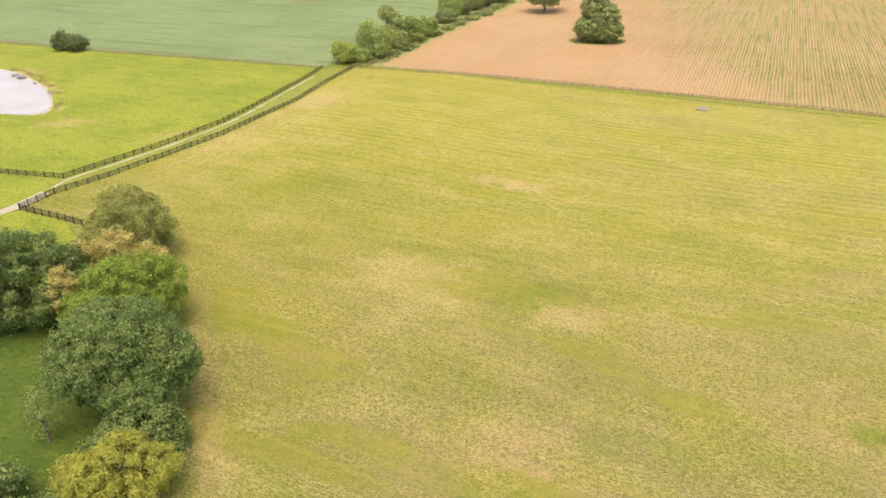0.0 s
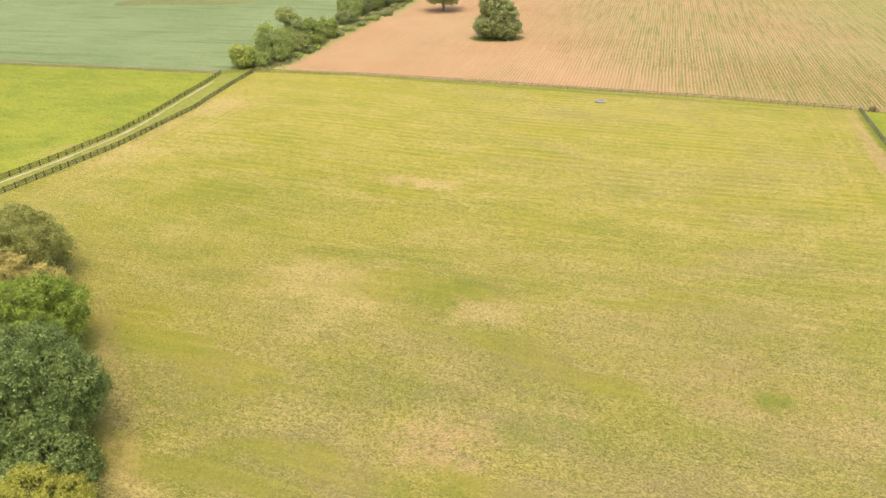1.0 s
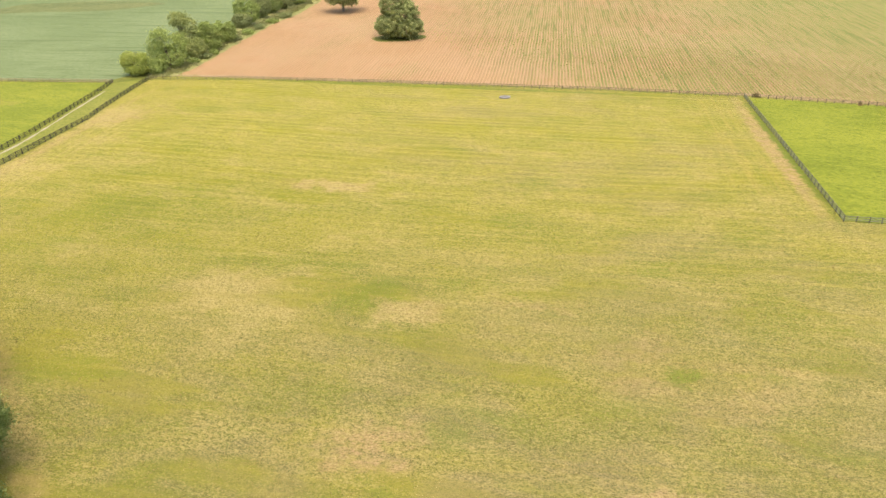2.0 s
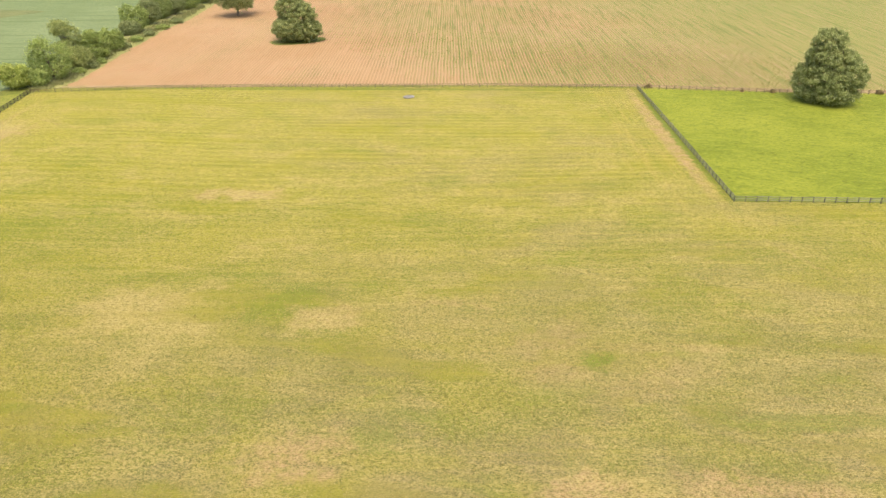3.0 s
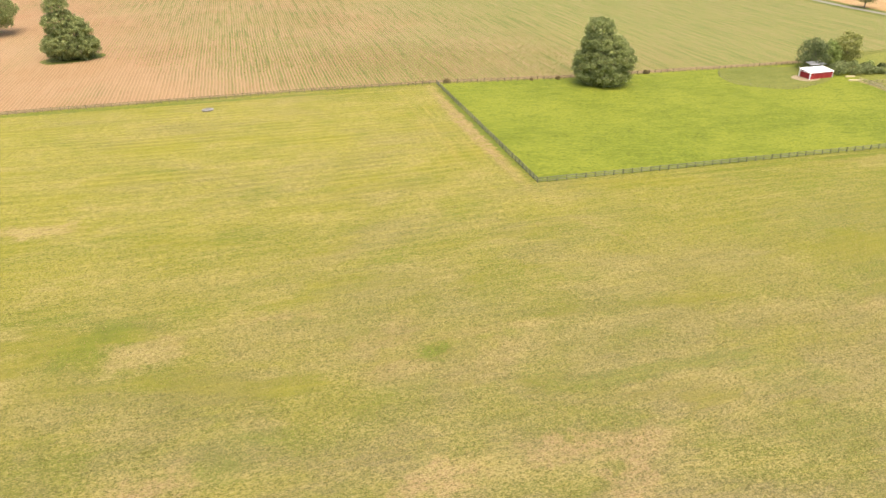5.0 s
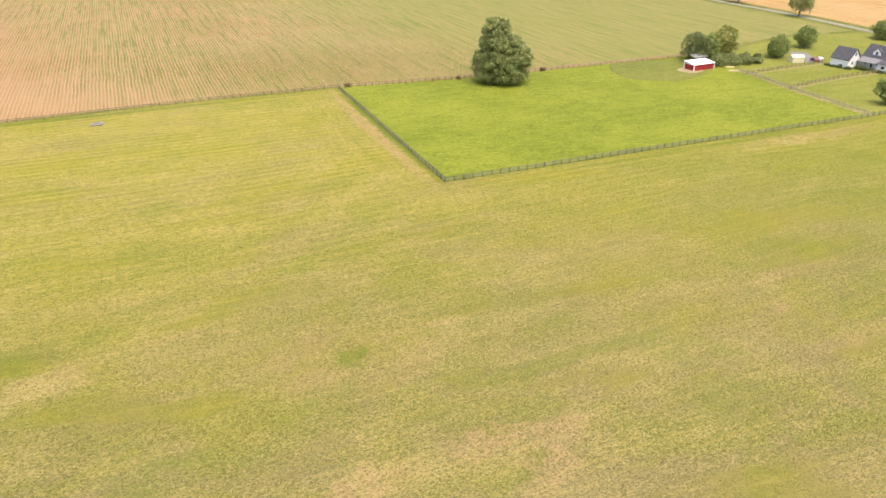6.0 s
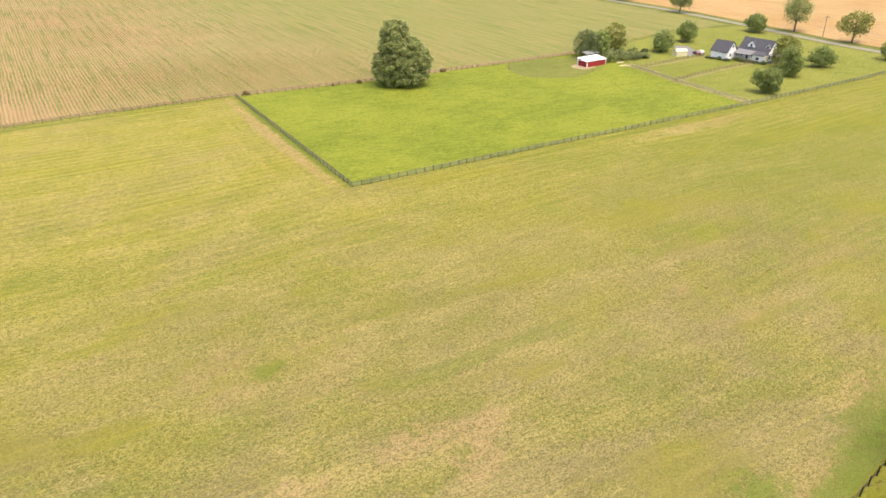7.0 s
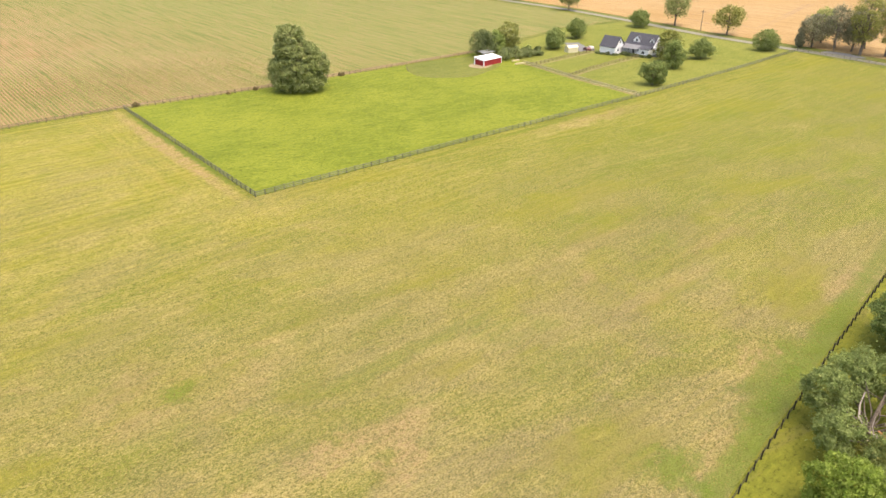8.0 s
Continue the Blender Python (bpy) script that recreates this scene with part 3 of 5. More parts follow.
def strip(name, label, category, line, width, z, material, ragged=0.0):
    """A road or track along a line."""
    left, right = [], []
    for i, p in enumerate(line):
        d = (line[min(i + 1, len(line) - 1)] - line[max(i - 1, 0)]).normalized()
        nrm = Vector((-d.y, d.x))
        w = width / 2 * (1 + ragged * noise.noise((p.x * 0.3, p.y * 0.3, 5)))
        left.append(p + nrm * w), right.append(p - nrm * w)
    verts, faces = [], []
    for a, b in zip(left, right):
        verts += [(a.x, a.y, -0.05), (a.x, a.y, z), (b.x, b.y, z), (b.x, b.y, -0.05)]
    for i in range(len(line) - 1):
        k = 4 * i
        for j in range(3):
            faces.append((k + j, k + 4 + j, k + 5 + j, k + 1 + j))
    me = mesh_from(name, verts, faces, material)
    bm = bmesh.new()
    bm.from_mesh(me)
    bmesh.ops.recalc_face_normals(bm, faces=bm.faces)
    bm.to_mesh(me)
    bm.free()
    return tagged(new(name, me), label, category, kind="structure")


# ---- the land ----
LANE_SOUTH = [(-89.3, 135.6), (-86.0, 144.0), (-78.0, 153.9), (-72.4, 163.1), (-66.5, 172.6), (-59.6, 184.5), (-51.5, 203.6), (-45.6, 217.0),
              (-42.8, 228.0), (-38.5, 242.3), (-34.1, 256.0), (-32.5, 260.1)]
LANE_NORTH = [(-88.3, 152.9), (-82.3, 161.6), (-77.8, 168.3), (-72.1, 177.2), (-62.5, 195.5), (-57.7, 209.5), (-52.8, 227.0), (-46.3, 249.4), (-44.0, 259.4)]
POND_WEST = [(-104.9, 156.2), (-150.0, 163.0)]
MEADOW_BACK = [(-44.0, 259.4), (-87.5, 273.2), (-145.0, 290.7), (-188.4, 306.0), (-250.0, 327.0)]
BACK = [(-32.5, 260.1), (3.3, 250.0), (41.1, 235.6), (74.3, 221.3), (111.1, 206.3), (151.6, 187.0)]
PADDOCK_SIDE = [(151.6, 187.0), (113.4, 102.9)]
PADDOCK_FRONT = [(113.4, 102.9), (170.1, 76.3), (239.0, 43.6), (292.6, 19.8), (341.9, -0.2)]
PADDOCK_BACK = [(151.6, 187.0), (192.7, 162.8), (220.3, 149.5), (245.9, 137.0), (272.0, 124.5), (290.0, 116.0)]
CROSS = [(239.4, 44.1), (254.5, 73.0), (263.0, 86.5), (268.5, 96.5)]
YARD_ONE = [(255.0, 73.6), (271.3, 68.9), (288.3, 62.9), (300.5, 57.5)]
YARD_TWO = [(266.5, 92.0), (303.0, 77.5)]
ROAD_SIDE = [(341.9, -0.2), (334.2, -15.8), (324.3, -33.5), (310.0, -60.0)]
NEAR_FENCE = [(40.0, 3.0), (68.3, -4.6), (84.8, -9.0), (104.2, -14.3), (133.6, -22.7), (190.0, -38.0), (255.0, -56.0)]
ROAD = [(520.0, 330.0), (462.0, 230.0), (433.0, 173.0), (416.0, 132.0), (388.3, 81.0), (363.0, 39.5), (347.5, 6.0), (329.5, -32.0), (300.0, -90.0), (262.0, -160.0)]

ground = land("ground", "rolling green grassland reaching to the horizon", "ground",
              [(-2600, -2600), (2600, -2600), (2600, 2600), (-2600, 2600)], 0.0, ROUGH)
land("hay_field", "mown yellow-green hay field with straw patches", "field",
     LANE_SOUTH + BACK[1:] + PADDOCK_SIDE[1:] + PADDOCK_FRONT[1:] + [(333.5, -16), (312, -55), (255, -55.4), (190, -37.4), (133.6, -22.1), (104.2, -13.7), (84.8, -8.4), (68.3, -4.0), (40, 3.6), (10, 20), (-22, 34), (-33, 55), (-43, 80), (-55, 103), (-76.9, 130)],
     0.04, HAY, 0.25, 2.0)
land("near_verge", "bright green grass verge along the wooded fence", "grass",
     [(0, 30), (40, 5.0), (68, -3.6), (104.2, -13.2), (133.6, -21.6), (190, -37), (255, -55), (262, -75), (190, -70), (120, -60), (60, -50), (0, -45), (-40, 0), (-30, 35)],
     0.03, VERGE, 0.3, 2.0)
# its dark green stands in for the tree shade over this grass
land("grove_ground", "green grass under the trees, coloured dark for their shade", "grass",
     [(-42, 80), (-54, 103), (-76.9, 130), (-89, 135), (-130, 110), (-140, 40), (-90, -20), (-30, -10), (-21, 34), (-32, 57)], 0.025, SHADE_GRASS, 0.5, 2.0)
land("grove_lawn", "bright green mown grass behind the grove", "grass",
     [(-45, 96), (-55.5, 103), (-76.9, 130), (-89, 135), (-140, 114), (-140, 96), (-75, 104)], 0.035, MEADOW, 0.6, 2.0)
land("pond_meadow", "lush green meadow round the pond", "meadow",
     MEADOW_BACK + [(-330, 330), (-320, 160), (-200, 150), (-150, 120), (-92, 133)] + LANE_SOUTH[1:], 0.03, MEADOW)
land("paddock", "lush green horse paddock", "paddock",
     [(151.9, 186.6), (192.7, 162.8), (245.9, 137.0), (290, 116), (278, 104), (268.5, 96.5), (263, 86.5), (254.5, 73), (239.2, 44.0), (170.2, 76.7), (113.8, 103.1)], 0.05, PADDOCK)
land("house_lawn", "mown pale green lawn round the farmhouse", "lawn",
     [(239.4, 43.8), (254.5, 73), (263, 86.5), (268.5, 96.5), (290, 115), (318, 112), (352, 105), (384, 84), (358, 39), (343, 4), (341.5, 0.4), (292.6, 20.1)], 0.045, LAWN, 0.2, 3.0)
land("crop_field", "dry pinkish soil field with drilled green seedlings", "field",
     [(-22, 262.6), (4.4, 253.3), (75.4, 224.5), (112.3, 209.4), (152.9, 190.0), (193.7, 165.4), (246.9, 139.2), (291, 118.0), (319, 116), (353, 108), (385, 89), (412, 136), (428, 176), (457, 233), (520, 345), (560, 560), (90, 560), (52, 440), (30, 388), (14, 357), (-3, 318), (-15, 289), (-22, 273)],
     0.04, CROP, 0.35, 3.0)
land("fence_grass", "uncut green grass under the crop field fence", "grass",
     [(-33, 260.4), (3.3, 250.1), (74.3, 221.4), (111.1, 206.4), (151.7, 187.1), (192.7, 162.9), (246, 137.2), (290, 116.2), (291.5, 118.4), (247.2, 139.4), (194.0, 165.4), (152.9, 190.0), (112.4, 209.4), (75.6, 224.5), (4.4, 253.2), (-20, 263), (-33, 264)], 0.034, FENCE_GRASS, 0.2, 3.0)
land("field_margin", "bare pale soil strip between fence and crop", "grass",
     [(-20, 261.5), (4.0, 252.4), (75.2, 223.7), (112.0, 208.6), (152.4, 189.2), (193.5, 164.6), (246.8, 138.6), (291, 117.6), (292, 121), (248, 142), (194.5, 168), (153, 192), (112, 211), (74.3, 226.5), (3.3, 256), (-24, 266), (-26, 265)], 0.045, HEADLAND, 0.3, 3.0)
land("weed_islet", "rough tan and green weed patch in the bean field", "grass", smooth_line([(-124, 424), (-97, 421), (-66, 417), (-50, 424), (-38, 434), (-60, 446), (-84, 452), (-114, 448)], 4, True), 0.06, ISLET, 1.5)
land("bean_field", "blue-green bean field in faint drilled rows", "field",
     [(-45.5, 262.5), (-88, 276), (-145.5, 294), (-189, 309), (-340, 360), (-360, 640), (60, 640), (18, 402), (2, 372), (-14, 330), (-26, 300), (-33, 276)], 0.04, BEANS, 0.4, 3.0)
land("wheat_field", "ripe golden wheat field beyond the road", "field",
     [(530, 330), (470, 230), (441, 172), (424, 130), (396.5, 79), (372, 38.5), (357, 4), (339, -36), (310, -95), (275, -160), (900, -400), (1200, 400)], 0.06, WHEAT, 0.5, 3.0)
land("far_verge", "rough grass verge beside the road", "grass",
     [(530, 334), (468, 231), (439, 173), (422, 131), (394.5, 79.8), (369.5, 39), (354, 5), (336, -34), (306, -94), (270, -160), (255, -156), (292, -88), (322, -30), (341.5, 2.5), (357.5, 40.5), (383, 83.5), (409, 135), (426, 175), (455, 233), (515, 334)], 0.05, ROUGH, 0.3, 3.0)
land("tree_islet", "rough grass islet round the lone tree", "grass", smooth_line([(56, 303), (66, 300.5), (76, 304), (77.5, 311), (66, 315), (55, 311)], 2, True), 0.07, ROUGH, 0.6)
land("lane_grass", "dry yellowish grass in the fenced lane", "grass", LANE_SOUTH[1:] + [(-38, 261)] + LANE_NORTH[::-1] + [(-90, 148)], 0.045, LAWN)
land("shed_pen", "grazed olive grass in the round pen", "grass", smooth_line([(246.5, 136.3), (236.5, 131), (231.2, 122.5), (232.8, 115), (239.5, 106), (250, 104), (262, 103.5), (270, 108), (275, 116), (262, 128.3)], 2, True), 0.06, PEN, 0.2)
land("gravel_pad", "grey gravel pull-in under the roadside trees", "gravel", smooth_line([(342, -9), (347, -12), (346, -20), (338, -26), (338, -18)], 3, True), 0.065, DRIVE, 1.2)
for line, w in ((CROSS, 1.5), (YARD_ONE, 1.2), (YARD_TWO, 1.2)):
    strip("dry_strip", "tan dry grass strip along the lawn fence", "grass", smooth_line([(x - 0.6, y - 0.5) for x, y in line], 2), w, 0.075, DRYGRASS, 0.8)
land("hedge_foot", "rough pale green grass along the hedgerow's foot", "grass",
     [(-33, 263), (-24, 263.5), (-19, 272), (-12, 288), (-1, 316), (14, 352), (32, 386), (52, 436), (40, 436), (20, 392), (0, 352), (-12, 320), (-24, 290), (-33, 272)], 0.055, HEDGE_GRASS, 1.2, 2.0)
TRAMLINES = [[(402.8, 29.4), (394.3, 20.6), (411.6, 15.0), (440.4, 9.2), (467.5, 3.8), (507.3, -6.4)],
         [(409.0, 57.1), (406.0, 50.9), (395.4, 40.9), (405.4, 35.8)],
         [(424.1, 56.6), (430.6, 52.1), (448.7, 47.9)],
         [(445.3, 12.4), (454.5, 7.1), (499.1, -0.3)],
         [(389.9, -5.7), (411.6, -15.5), (432.6, -28.5)]]
for line in TRAMLINES:
    for side in (-0.9, 0.9):
        strip("wheel_track", "trodden brown wheel track through the wheat", "track", smooth_line([(x + 0.4 * side, y + side) for x, y in line], 3), 0.55, 0.075, TRAMLINE, 0.9)
strip("road", "narrow pale worn asphalt country road", "road", smooth_line(ROAD), 4.6, 0.09, ASPHALT)
LANE_MID = [(x + 1.1, y - 0.6) for x, y in LANE_NORTH]
strip("lane_track", "pale gravel wheel track in the fenced lane", "track", smooth_line([(-88.0, 147)] + LANE_MID[:-1], 3), 0.7, 0.06, GRAVEL, 1.2)
strip("lane_track", "pale gravel lane beside the fence corner", "track", smooth_line([(-125, 118), (-104, 126), (-93.5, 133.5), (-90.6, 138.5), (-88.5, 145)], 3), 3.0, 0.055, GRAVEL, 0.3)
strip("driveway", "grey asphalt driveway beside the garage", "driveway", smooth_line([(318, 92), (311, 87), (303, 80)], 3), 7.0, 0.07, DRIVE, 0.1)
land("dirt_apron", "bare trodden dirt round the red shed", "dirt", smooth_line([(254.0, 113.5), (253.2, 108.5), (257, 106.2), (261, 106.5), (261, 110), (259, 114.5)], 2, True), 0.07, DIRT, 0.4)
POND = [(-215, 262), (-182, 262), (-170, 261), (-161.6, 258.3), (-152.8, 252.8), (-143.7, 244.1), (-135.6, 235.5), (-129.2, 227.4), (-123.8, 218.9), (-120.4, 210.8), (-119.6, 205.2), (-124.8, 203.4), (-133, 204.6), (-150, 204), (-185, 212), (-215, 235)]
bank = [Vector(p) + (Vector(p) - Vector((-160, 235))).normalized() * 1.5 for p in POND]
land("pond_bank", "bare muddy bank round the pond", "bank", smooth_line([tuple(p) for p in bank], 3, True), 0.05, MUD, 0.9)
land("pond", "still pale grey farm pond", "water", smooth_line(POND, 3, True), 0.08, WATER, 0.5)


# ---- fences ----
def board_mesh(name, material, high=0.14, thick=0.028):
    return box(name, 0, 1, -thick / 2, thick / 2, -high / 2, high / 2, material)


def post_mesh(name, material, high, wide=0.13):
    bm = bmesh.new()
    bmesh.ops.create_cube(bm, size=1)
    for v in bm.verts:
        v.co = Vector((v.co.x * wide, v.co.y * wide, -0.3 if v.co.z < 0 else high))
    top = [f for f in bm.faces if f.normal.z > 0.5]
    bmesh.ops.inset_region(bm, faces=top, thickness=0.02)
    for f in bm.faces:
        if len(f.verts) == 4 and all(v.co.z > high - 0.01 for v in f.verts) and f.calc_area() < (wide - 0.03) ** 2:
            for v in f.verts:
                v.co.z += 0.02
    return bm_mesh(name, bm, material)


def fence(label, line, posts, boards, heights, bay=2.44, category="fence", wire=False):
    """Posts at even bays with boards two bays long nailed to them."""
    rng = random.Random(int(line[0][0] * 10) + len(line))
    first = line[0]
    fe = thing("fence", label, category, first[0], first[1], group="farm fences")
    spots = []
    pts = [Vector(p).to_2d() for p in line]
    for p, q in zip(pts, pts[1:]):
        k = max(1, round((q - p).length / bay))
        spots += [p.lerp(q, i / k) for i in range(k)]
    spots.append(pts[-1])
    org = Vector(first).to_2d()
    for p in spots:
        ob = part("post", posts, fe)
        ob.matrix_basis = pose(p.x - org.x, p.y - org.y, rng.uniform(-0.06, 0.03), rng.uniform(-1.5, 1.5), rng.uniform(-1.5, 1.5), rng.uniform(-8, 8))
    for row, h in enumerate(heights):
        i = -(row % 2)
        while i < len(spots) - 1:
            a, b = max(i, 0), min(i + 2, len(spots) - 1)
            p, q = spots[a], spots[b]
            if b - a == 2 and abs((spots[a + 1] - p).angle(q - spots[a + 1])) > 0.12:
                runs = [(a, a + 1), (a + 1, b)]
            else:
                runs = [(a, b)]
            for m, n in runs:
                p, q = spots[m], spots[n]
                d = q - p
                side = Vector((-d.y, d.x)).normalized() * (0.085 if not wire else 0.07)
                z = h + rng.uniform(-0.02, 0.02)
                ob = part("wire" if wire else "board", boards, fe)
                ob.matrix_basis = (pose(p.x - org.x + side.x, p.y - org.y + side.y, z, 0, 0, math.degrees(math.atan2(d.y, d.x)))
                                   @ pose(0, 0, 0, 0, rng.uniform(-0.35, 0.35), 0) @ Matrix.Diagonal((d.length, 1, 1, 1)))
            i += 2
    return fe


post_black, board_black = post_mesh("post", BLACK_WOOD, 1.5, 0.17), board_mesh("board", BLACK_WOOD, 0.15)
post_grey, board_grey = post_mesh("post", DARK_POST, 1.42, 0.16), board_mesh("board", GREY_WOOD, 0.16)
board_wide = board_mesh("board", PALE_WOOD, 0.2)
post_brown = post_mesh("post", BROWN_POST, 1.4, 0.15)
board_brown = board_mesh("board", BROWN_BOARD, 0.14)
board_slim = board_mesh("board", OLIVE_BOARD, 0.14)
post_slim = post_mesh("post", BROWN_POST, 1.4, 0.15)
board_thin = board_mesh("board", OLIVE_BOARD, 0.1)
post_fine, wire_fine = post_mesh("post", BROWN_POST, 1.2, 0.07), board_mesh("wire", WIRE, 0.012, 0.012)
FOUR, THREE = (0.28, 0.62, 0.96, 1.3), (0.4, 0.8, 1.2)
fence("black four-board fence along the hay field lane", LANE_SOUTH, post_black, board_black, FOUR)
fence("black four-board fence round the pond meadow", POND_WEST[::-1] + LANE_NORTH, post_black, board_black, FOUR)
fence("short black four-board fence beside the grove", [(-89.3, 135.6), (-76.9, 130.0), (-66.0, 124.5)], post_black, board_black, FOUR)
fence("weathered board fence behind the pond meadow", MEADOW_BACK, post_brown, board_brown, THREE)
fence("thin weathered board fence along the crop field", BACK, post_slim, board_slim, (0.45, 0.8, 1.2))
fence("grey weathered board fence beside the paddock", PADDOCK_SIDE, post_grey, board_grey, FOUR)
fence("grey weathered board fence along the paddock", PADDOCK_FRONT, post_grey, board_grey, THREE)
fence("thin weathered rail fence behind the paddock", PADDOCK_BACK, post_slim, board_thin, THREE)
fence("thin wire fence round the shed pen", [tuple(p) for p in smooth_line([(245.9, 137.0), (235.8, 130.8), (230.6, 122.3), (232.4, 114.6), (239.3, 105.5), (250.5, 103.5)], 4)], post_fine, wire_fine, (0.5, 1.15), wire=True)
fence("bleached board fence between paddock and lawn", CROSS, post_brown, board_wide, THREE)
fence("bleached board fence across the lawn", YARD_ONE, post_brown, board_brown, THREE)
fence("bleached board fence beside the driveway", YARD_TWO, post_brown, board_brown, THREE)
fence("grey board fence along the road", ROAD_SIDE, post_grey, board_grey, THREE)
fence("dark post and rail fence beside the wooded verge", NEAR_FENCE, post_black, board_black, (0.5, 1.0))


# ---- trees ----
def tube(points, radii, sides=7):
    verts, faces = [], []
    for i, (p, r) in enumerate(zip(points, radii)):
        d = (points[min(i + 1, len(points) - 1)] - points[max(i - 1, 0)]).normalized()
        u = d.orthogonal().normalized()
        w = d.cross(u)
        for k in range(sides):
            a = 2 * math.pi * k / sides
            verts.append(p + (u * math.cos(a) + w * math.sin(a)) * r)
    for i in range(len(points) - 1):
        for k in range(sides):
            faces.append((i * sides + k, i * sides + (k + 1) % sides, (i + 1) * sides + (k + 1) % sides, (i + 1) * sides + k))
    return verts, faces


def limb_mesh(name, limbs, material):
    verts, faces = [], []
    for pts, radii in limbs:
        v, f = tube(pts, radii)
        faces += [tuple(i + len(verts) for i in q) for q in f]
        verts += v
    return mesh_from(name, verts, faces, material, True)


def profile(kind, s):
    """The crown's relative radius at the share s of its height."""
    if kind == "cone":
        return np.clip(1.05 * (1 - s) ** 0.55 * np.minimum(1, 0.55 + 2.4 * s), 0.08, 1)
    if kind == "pear":
        return np.interp(s, [0, 0.12, 0.28, 0.45, 0.58, 0.72, 0.9, 1.0], [0.62, 0.85, 1.0, 0.97, 0.70, 0.56, 0.48, 0.2])
    if kind == "broad":
        return np.interp(s, [0, 0.12, 0.3, 0.5, 0.75, 0.9, 1.0], [0.85, 1.0, 1.0, 0.88, 0.72, 0.55, 0.2])
    if kind == "dome":
        return np.clip(np.sqrt(np.maximum(0, 1 - (np.maximum(s - 0.28, 0) / 0.74) ** 2)) * np.minimum(1, 0.62 + 1.4 * s), 0.08, 1)
    if kind == "spread":
        return np.clip(np.sqrt(np.maximum(0, 1 - ((s - 0.42) / 0.60) ** 2)), 0.08, 1)
    return np.clip(np.sqrt(np.maximum(0, 1 - ((s - 0.45) / 0.57) ** 2)) ** 0.85, 0.08, 1)


def leaf_mesh(name, rng, centres, radii, count, size, material, middle, up=0.32):
    """Many small leaf sprays set on clumps, facing outwards."""
    n = len(centres) * count
    which = np.repeat(np.arange(len(centres)), count)
    d = rng.normal(size=(n, 3))
    out = centres[which] - middle
    out /= np.linalg.norm(out, axis=1, keepdims=True) + 1e-6
    d /= np.linalg.norm(d, axis=1, keepdims=True)
    d += out * 0.5 + np.array([0, 0, up])
    d /= np.linalg.norm(d, axis=1, keepdims=True)
    lump = 1 + 0.16 * np.sin(d[:, 0] * 9 + which * 2.1) + 0.16 * np.sin(d[:, 1] * 8 + which * 1.3) + 0.12 * np.sin(d[:, 2] * 11 + which)
    r = radii[which] * lump * (1 - 0.4 * rng.random(n) ** 2.4) * np.where(rng.random(n) < 0.2, 1 + 0.5 * rng.random(n), 1.0)
    p = centres[which] + d * r[:, None] * np.array([1, 1, 0.8])
    nrm = d + rng.normal(size=(n, 3)) * 0.55
    nrm /= np.linalg.norm(nrm, axis=1, keepdims=True)
    ref = rng.normal(size=(n, 3))
    u = np.cross(nrm, ref)
    u /= np.linalg.norm(u, axis=1, keepdims=True) + 1e-6
    w = np.cross(nrm, u)
    s = size * (0.6 + 0.8 * rng.random(n))[:, None]
    fold = nrm * s * 0.18
    quad = np.stack([p - u * s * 0.62, p - w * s * 0.34 - fold, p + u * s * 0.62, p + w * s * 0.34 - fold], axis=1).reshape(-1, 3)
    me = bpy.data.meshes.new(name)
    me.vertices.add(4 * n)
    me.vertices.foreach_set("co", quad.astype(np.float32).ravel())
    me.loops.add(4 * n)
    me.loops.foreach_set("vertex_index", np.arange(4 * n, dtype=np.int32))
    me.polygons.add(n)
    me.polygons.foreach_set("loop_start", np.arange(0, 4 * n, 4, dtype=np.int32))
    me.update(calc_edges=True)
    me.materials.append(material)
    return me


def lobed_shell(rng, lobes, r0, n):
    """Points just inside the joint outline of several round masses."""
    weight = np.array([l[3] * (l[3] + l[4]) for l in lobes])
    which = rng.choice(len(lobes), n, p=weight / weight.sum())
    mid = np.array([l[:3] for l in lobes])
    size = np.array([(l[3], l[3], l[4]) for l in lobes])
    d = rng.normal(size=(n, 3))
    d /= np.linalg.norm(d, axis=1, keepdims=True)
    pts = mid[which] + d * (size[which] - 0.75 * r0).clip(0.2) * (1 - 0.25 * rng.random(n) ** 2)[:, None]
    deep = np.min(np.linalg.norm((pts[:, None] - mid) / (size - 0.75 * r0).clip(0.2), axis=2), axis=1)
    return pts[(deep > 0.72) & (pts[:, 2] > 0.5 * r0)]


